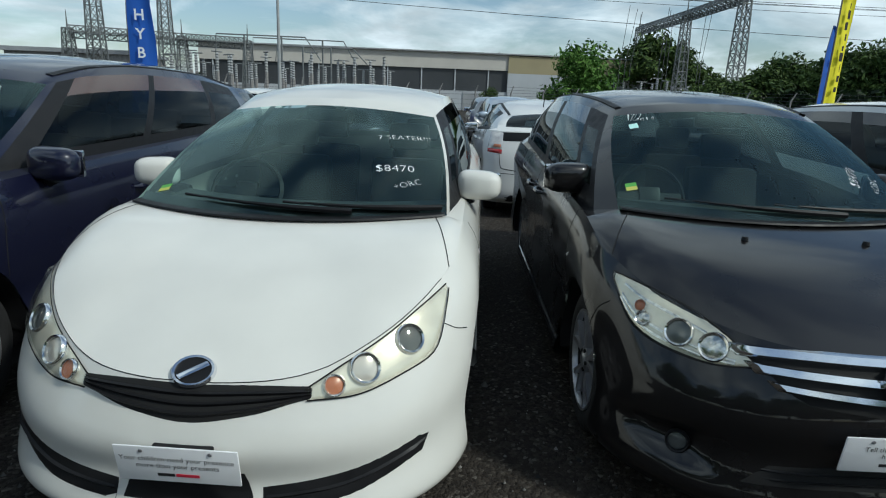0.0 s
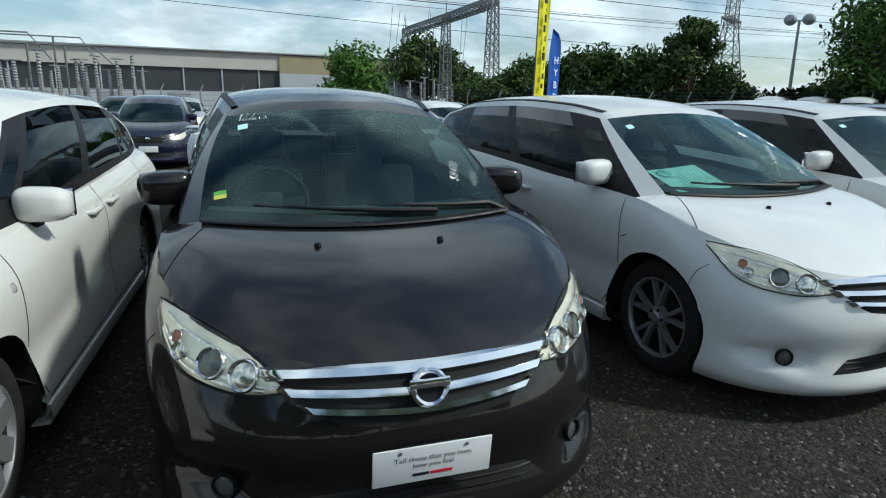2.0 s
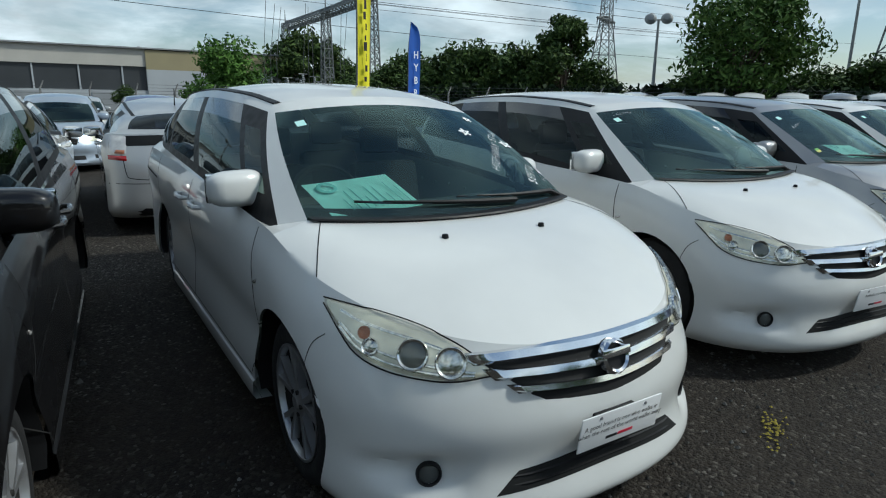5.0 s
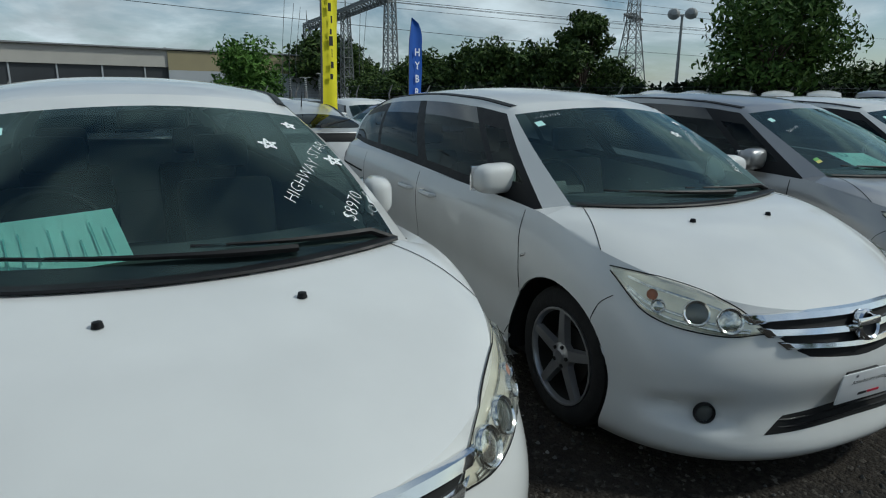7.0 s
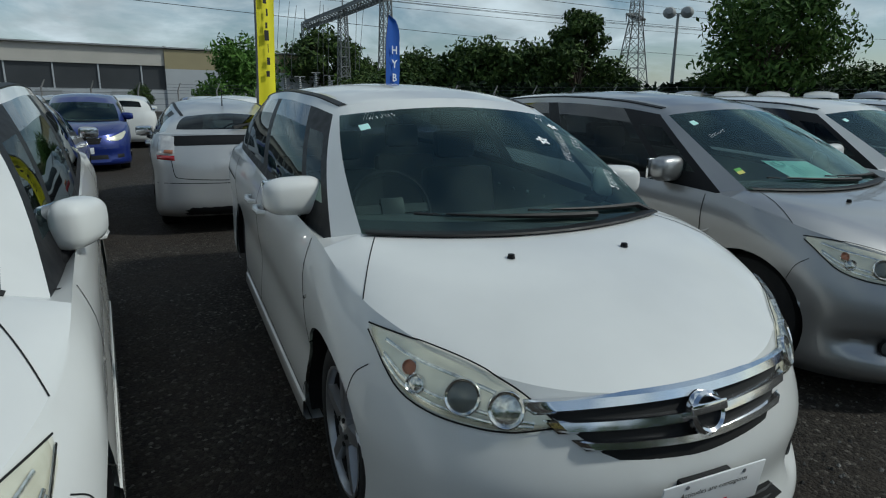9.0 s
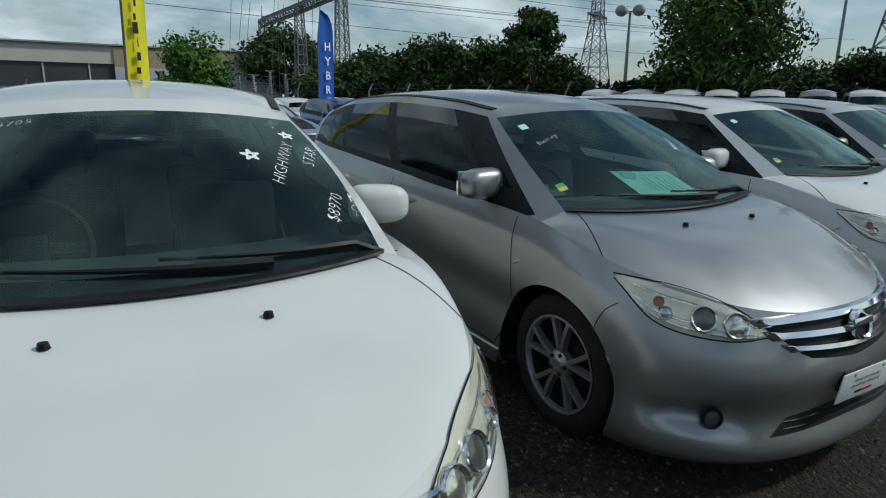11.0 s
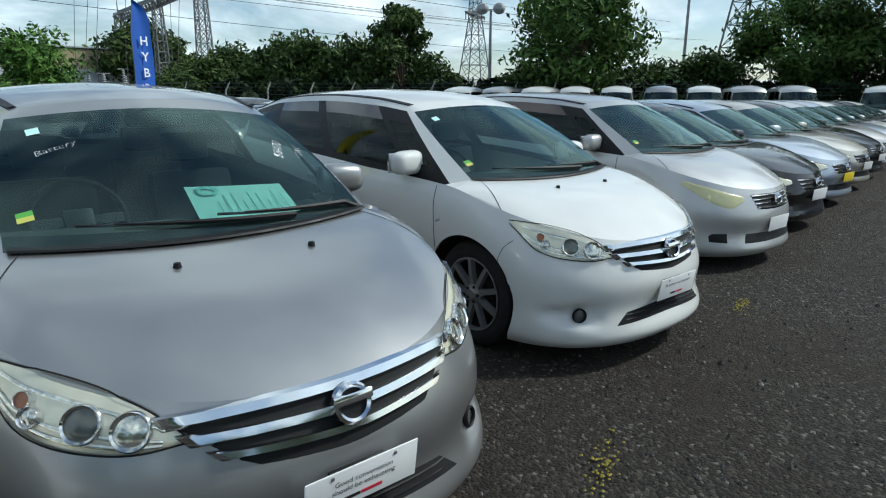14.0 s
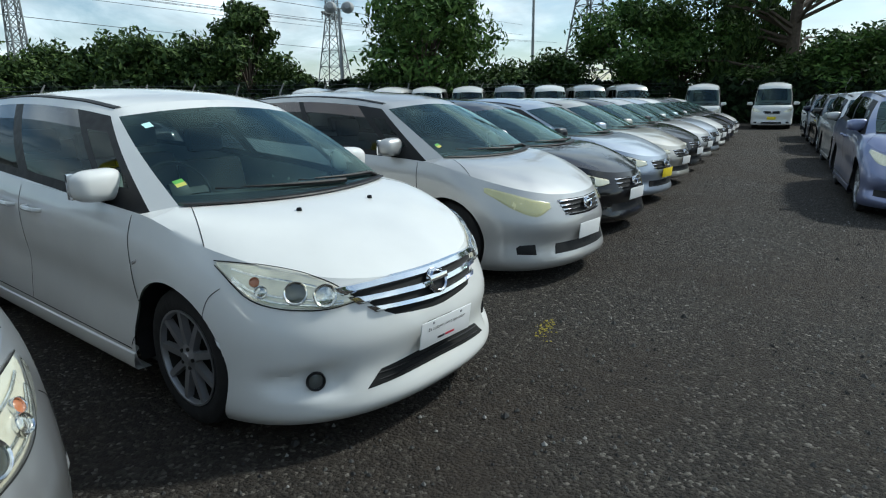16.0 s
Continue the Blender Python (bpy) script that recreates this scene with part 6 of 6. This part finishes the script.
# boundary fence
FENCE = "posts of the boundary fence"
fence = empty("boundary_fence", "dark wire boundary fence on leaning timber posts", "fence")
pts = [at(-30, 46), at(-8, 46), at(14, 46), at(28, 39), at(42, 38), at(56, 36), at(64, 41), at(70, 45), at(78, 46), at(92, 43)]
run = []
for (xa, ya), (xb, yb) in zip(pts, pts[1:]):
    n = max(2, int(math.hypot(xb - xa, yb - ya) / 2.3))
    run += [(xa + (xb - xa) * i / n, ya + (yb - ya) * i / n) for i in range(n)]
pbm = None
for i, (x, y) in enumerate(run):
    if pbm is None:
        bm = bmesh.new(); tube(bm, [(0, 0, 0), (0, 0, 1.9), (0.02, 0, 2.0), (0.22, -0.12, 2.45)], [0.06, 0.055, 0.05, 0.035], 6)
        pbm = part("post", bm, CONC, fence)
        pbm.matrix_basis = pose(x, y, 0)
    else:
        o = new("post", pbm.data); o.parent = fence
        o.matrix_basis = pose(x, y, 0, 3 * math.sin(i * 2.7), 3 * math.sin(i * 1.3), 40 * math.sin(i))
for z in (0.35, 0.7, 1.05, 1.4, 1.75, 1.95, 2.15, 2.35):
    bm = bmesh.new(); tube(bm, [(x + (0.1 if z > 2 else 0), y, z) for x, y in run], 0.012, 4)
    part("wire", bm, WIRE, fence)
HEDGE = island_material("hedge_leaves", [(0, (0.006, 0.012, 0.005)), (0.5, (0.014, 0.028, 0.010)), (1, (0.03, 0.055, 0.018))], 0.7)
rh = np.random.default_rng(9)
V, F = [], []
for (xa, ya), (xb, yb) in zip(pts[3:], pts[4:]):
    for i in range(4200):
        u = rh.random()
        q = Vector((xa + (xb - xa) * u + rh.normal() * 0.2, ya + (yb - ya) * u + 2.0 + rh.normal() * 0.7, abs(rh.random() * 2.5 * (0.75 + 0.3 * math.sin(u * 19 + xa)))))
        a, b = Vector(rh.normal(size=3)).normalized() * 0.22, Vector(rh.normal(size=3)).normalized() * 0.22
        k = len(V)
        V += [tuple(q - a), tuple(q + b), tuple(q + a), tuple(q - b)]
        F.append((k, k + 1, k + 2, k + 3))
me = bpy.data.meshes.new("hedge"); me.from_pydata(V, [], F); me.materials.append(HEDGE)
tagged(new("hedge", me), "dark overgrown hedge behind the boundary fence", "hedge", kind="stuff")


# ---- windscreen writing, stickers and papers ----
def on_glass(ws, x0, y0, turn=0.0, lean=0.0, off=0.0025):
    c, s = math.cos(radians(turn)), math.sin(radians(turn))
    def put(u, v):
        u += lean * v
        x, y = x0 + c * u - s * v, y0 + (s * u + c * v) * 0.9
        h, nor, _, _ = ws.ray_cast(Vector((x, y, 3)), Vector((0, 0, -1)))
        if h is None:
            h, nor, _, _ = ws.find_nearest(Vector((x, y, 1.2)))
        return h + Vector((0, -0.4, 0.9)) * off
    return put


def write(car, ws, words):
    for t, x, y, size, turn in words:
        text_mesh(t, size, M["chalk"], car, "handwriting", on_glass(ws, x, y, turn, 0.18), "white hand lettering on the windscreen", bold=-0.0015)


def star(car, ws, x, y, r):
    put = on_glass(ws, x, y, 12)
    bm = bmesh.new()
    for k in range(5):
        a = k * math.tau / 5 + 0.3
        b = a + math.tau * 2 / 5
        p, q = (r * math.cos(a), r * math.sin(a)), (r * math.cos(b), r * math.sin(b))
        n = (-(q[1] - p[1]), q[0] - p[0]); ln = math.hypot(*n); n = (n[0] / ln * 0.004, n[1] / ln * 0.004)
        bm.faces.new([bm.verts.new(put(*w)) for w in ((p[0] - n[0], p[1] - n[1]), (p[0] + n[0], p[1] + n[1]), (q[0] + n[0], q[1] + n[1]), (q[0] - n[0], q[1] - n[1]))])
    part("drawn_star", bm, M["chalk"], car, "hand-drawn white star", False)


def sticker(car, ws, x, y, w, h, mats):
    put = on_glass(ws, x, y, 0, off=0.002)
    for i, mt in enumerate(mats):
        a, b = -h / 2 + h * i / len(mats), -h / 2 + h * (i + 1) / len(mats)
        bm = bmesh.new(); grid(bm, [[put(-w / 2, a), put(0, a), put(w / 2, a)], [put(-w / 2, b), put(0, b), put(w / 2, b)]])
        part("sticker", bm, M[mt], car, smooth=False)


def paper(m, label):
    p = empty("paper_form", label, "paper", "", m)
    bm = bmesh.new()
    grid(bm, [[Vector((-0.15 + 0.3 * i / 6, -0.21 + 0.42 * j / 8, 0.006 + 0.012 * math.sin(i * 0.5 + 0.3) * math.sin(j * 0.4))) for i in range(7)] for j in range(9)])
    bmesh.ops.solidify(bm, geom=bm.faces[:], thickness=0.001)
    part("sheet", bm, M["teal"], p)
    for k in range(9):
        bm = bmesh.new(); box(bm, -0.12, 0.02 + 0.05 * math.sin(k * 2.2), -0.17 + 0.035 * k, -0.166 + 0.035 * k, 0.019, 0.0200)
        part("printed_line", bm, M["tealink"], p, smooth=False)
    bm = bmesh.new(); lathe(bm, [(0.028, 0.019), (0.040, 0.0205), (0.044, 0.019)], 16, "z", (0.08, 0.13, 0))
    part("printed_seal", bm, M["tealink"], p)


def in_car(car, m):
    return car.matrix_basis @ m


write(wish_car, wish_ws, [("7 SEATER!!!", 0.44, 1.54, 0.058, 26), ("$8470", 0.43, 1.26, 0.075, 22), ("+ORC", 0.50, 1.17, 0.055, 40)])
write(b_car, b_ws, [("#64813", -0.40, 1.67, 0.05, 0), ("$8470", 0.47, 1.19, 0.062, 75), ("+ORC", 0.56, 1.16, 0.05, 75)])
write(w1_car, w1_ws, [("HIGHWAY", 0.42, 1.23, 0.065, 58), ("STAR", 0.54, 1.43, 0.065, 58), ("$8970", 0.56, 1.12, 0.07, 62), ("+ORC", 0.64, 1.13, 0.05, 66)])
for x, y, r in ((0.475, 1.58, 0.028), (0.35, 1.41, 0.036), (0.58, 1.37, 0.036)):
    star(w1_car, w1_ws, x, y, r)
write(w2_car, w2_ws, [("#64705", -0.36, 1.67, 0.05, 4), ("2011", 0.46, 1.63, 0.05, 62), ("HIGHWAY", 0.44, 1.37, 0.062, 72), ("STAR", 0.55, 1.43, 0.062, 72), ("$8970", 0.56, 1.16, 0.062, 70), ("+ORC", 0.64, 1.18, 0.05, 75)])
star(w2_car, w2_ws, 0.33, 1.38, 0.034); star(w2_car, w2_ws, 0.49, 1.55, 0.028)
write(g_car, g_ws, [("Battery", -0.42, 1.41, 0.05, 12), ("$8470", 0.44, 1.34, 0.062, 70), ("+ORC", 0.54, 1.34, 0.05, 72)])
write(navy_car, navy_ws, [("7 SEATER", 0.35, 1.70, 0.06, 22), ("+ORC", 0.45, 1.35, 0.06, 20)])
for c, ws in ((b_car, b_ws), (w1_car, w1_ws), (w2_car, w2_ws), (g_car, g_ws), (w3_car, w3_ws)):
    sticker(c, ws, -0.47, 1.55, 0.045, 0.05, ("teal",))
for c, ws in ((b_car, b_ws), (wish_car, wish_ws), (g_car, g_ws), (w3_car, w3_ws), (silver_car, silver_ws)):
    sticker(c, ws, -0.575, 1.10, 0.05, 0.05, ("stickyellow", "stickgreen"))
paper(in_car(w1_car, pose(-0.36, 1.12, 1.025, 21) @ pose(0, 0, 0, 0, 0, 98)), "pale teal printed form lying on the dashboard")
paper(in_car(g_car, pose(0.22, 1.24, 1.012, 19) @ pose(0, 0, 0, 0, 0, 84)), "pale teal printed form lying on the grey car's dashboard")

# ---- yellow paint marks on the yard ----
ry = np.random.default_rng(21)
for cx, cy, ang in ((6.15, 1.25, 20), (8.45, 1.15, 20), (10.75, 1.35, 25), (13.2, 1.75, 20)):
    V, F = [], []
    for i in range(70):
        u, v = ry.normal() * 0.10, ry.normal() * 0.03
        a = radians(ang)
        x, y, s, k = cx + u * math.cos(a) - v * math.sin(a), cy + u * math.sin(a) + v * math.cos(a), 0.003 + 0.007 * ry.random(), len(V)
        t = ry.random() * 6
        V += [(x + s * math.cos(t + j * 1.57), y + s * math.sin(t + j * 1.57), 0.002) for j in range(4)] + [(x, y, 0.005 + s * 0.5)]
        F += [(k + j, k + (j + 1) % 4, k + 4) for j in range(4)]
    me = bpy.data.meshes.new("paint_mark"); me.from_pydata(V, [], F); me.materials.append(M["yellowing"])
    tagged(new("paint_mark", me), "worn yellow bay mark flaking on the grit", "paint mark", kind="stuff")
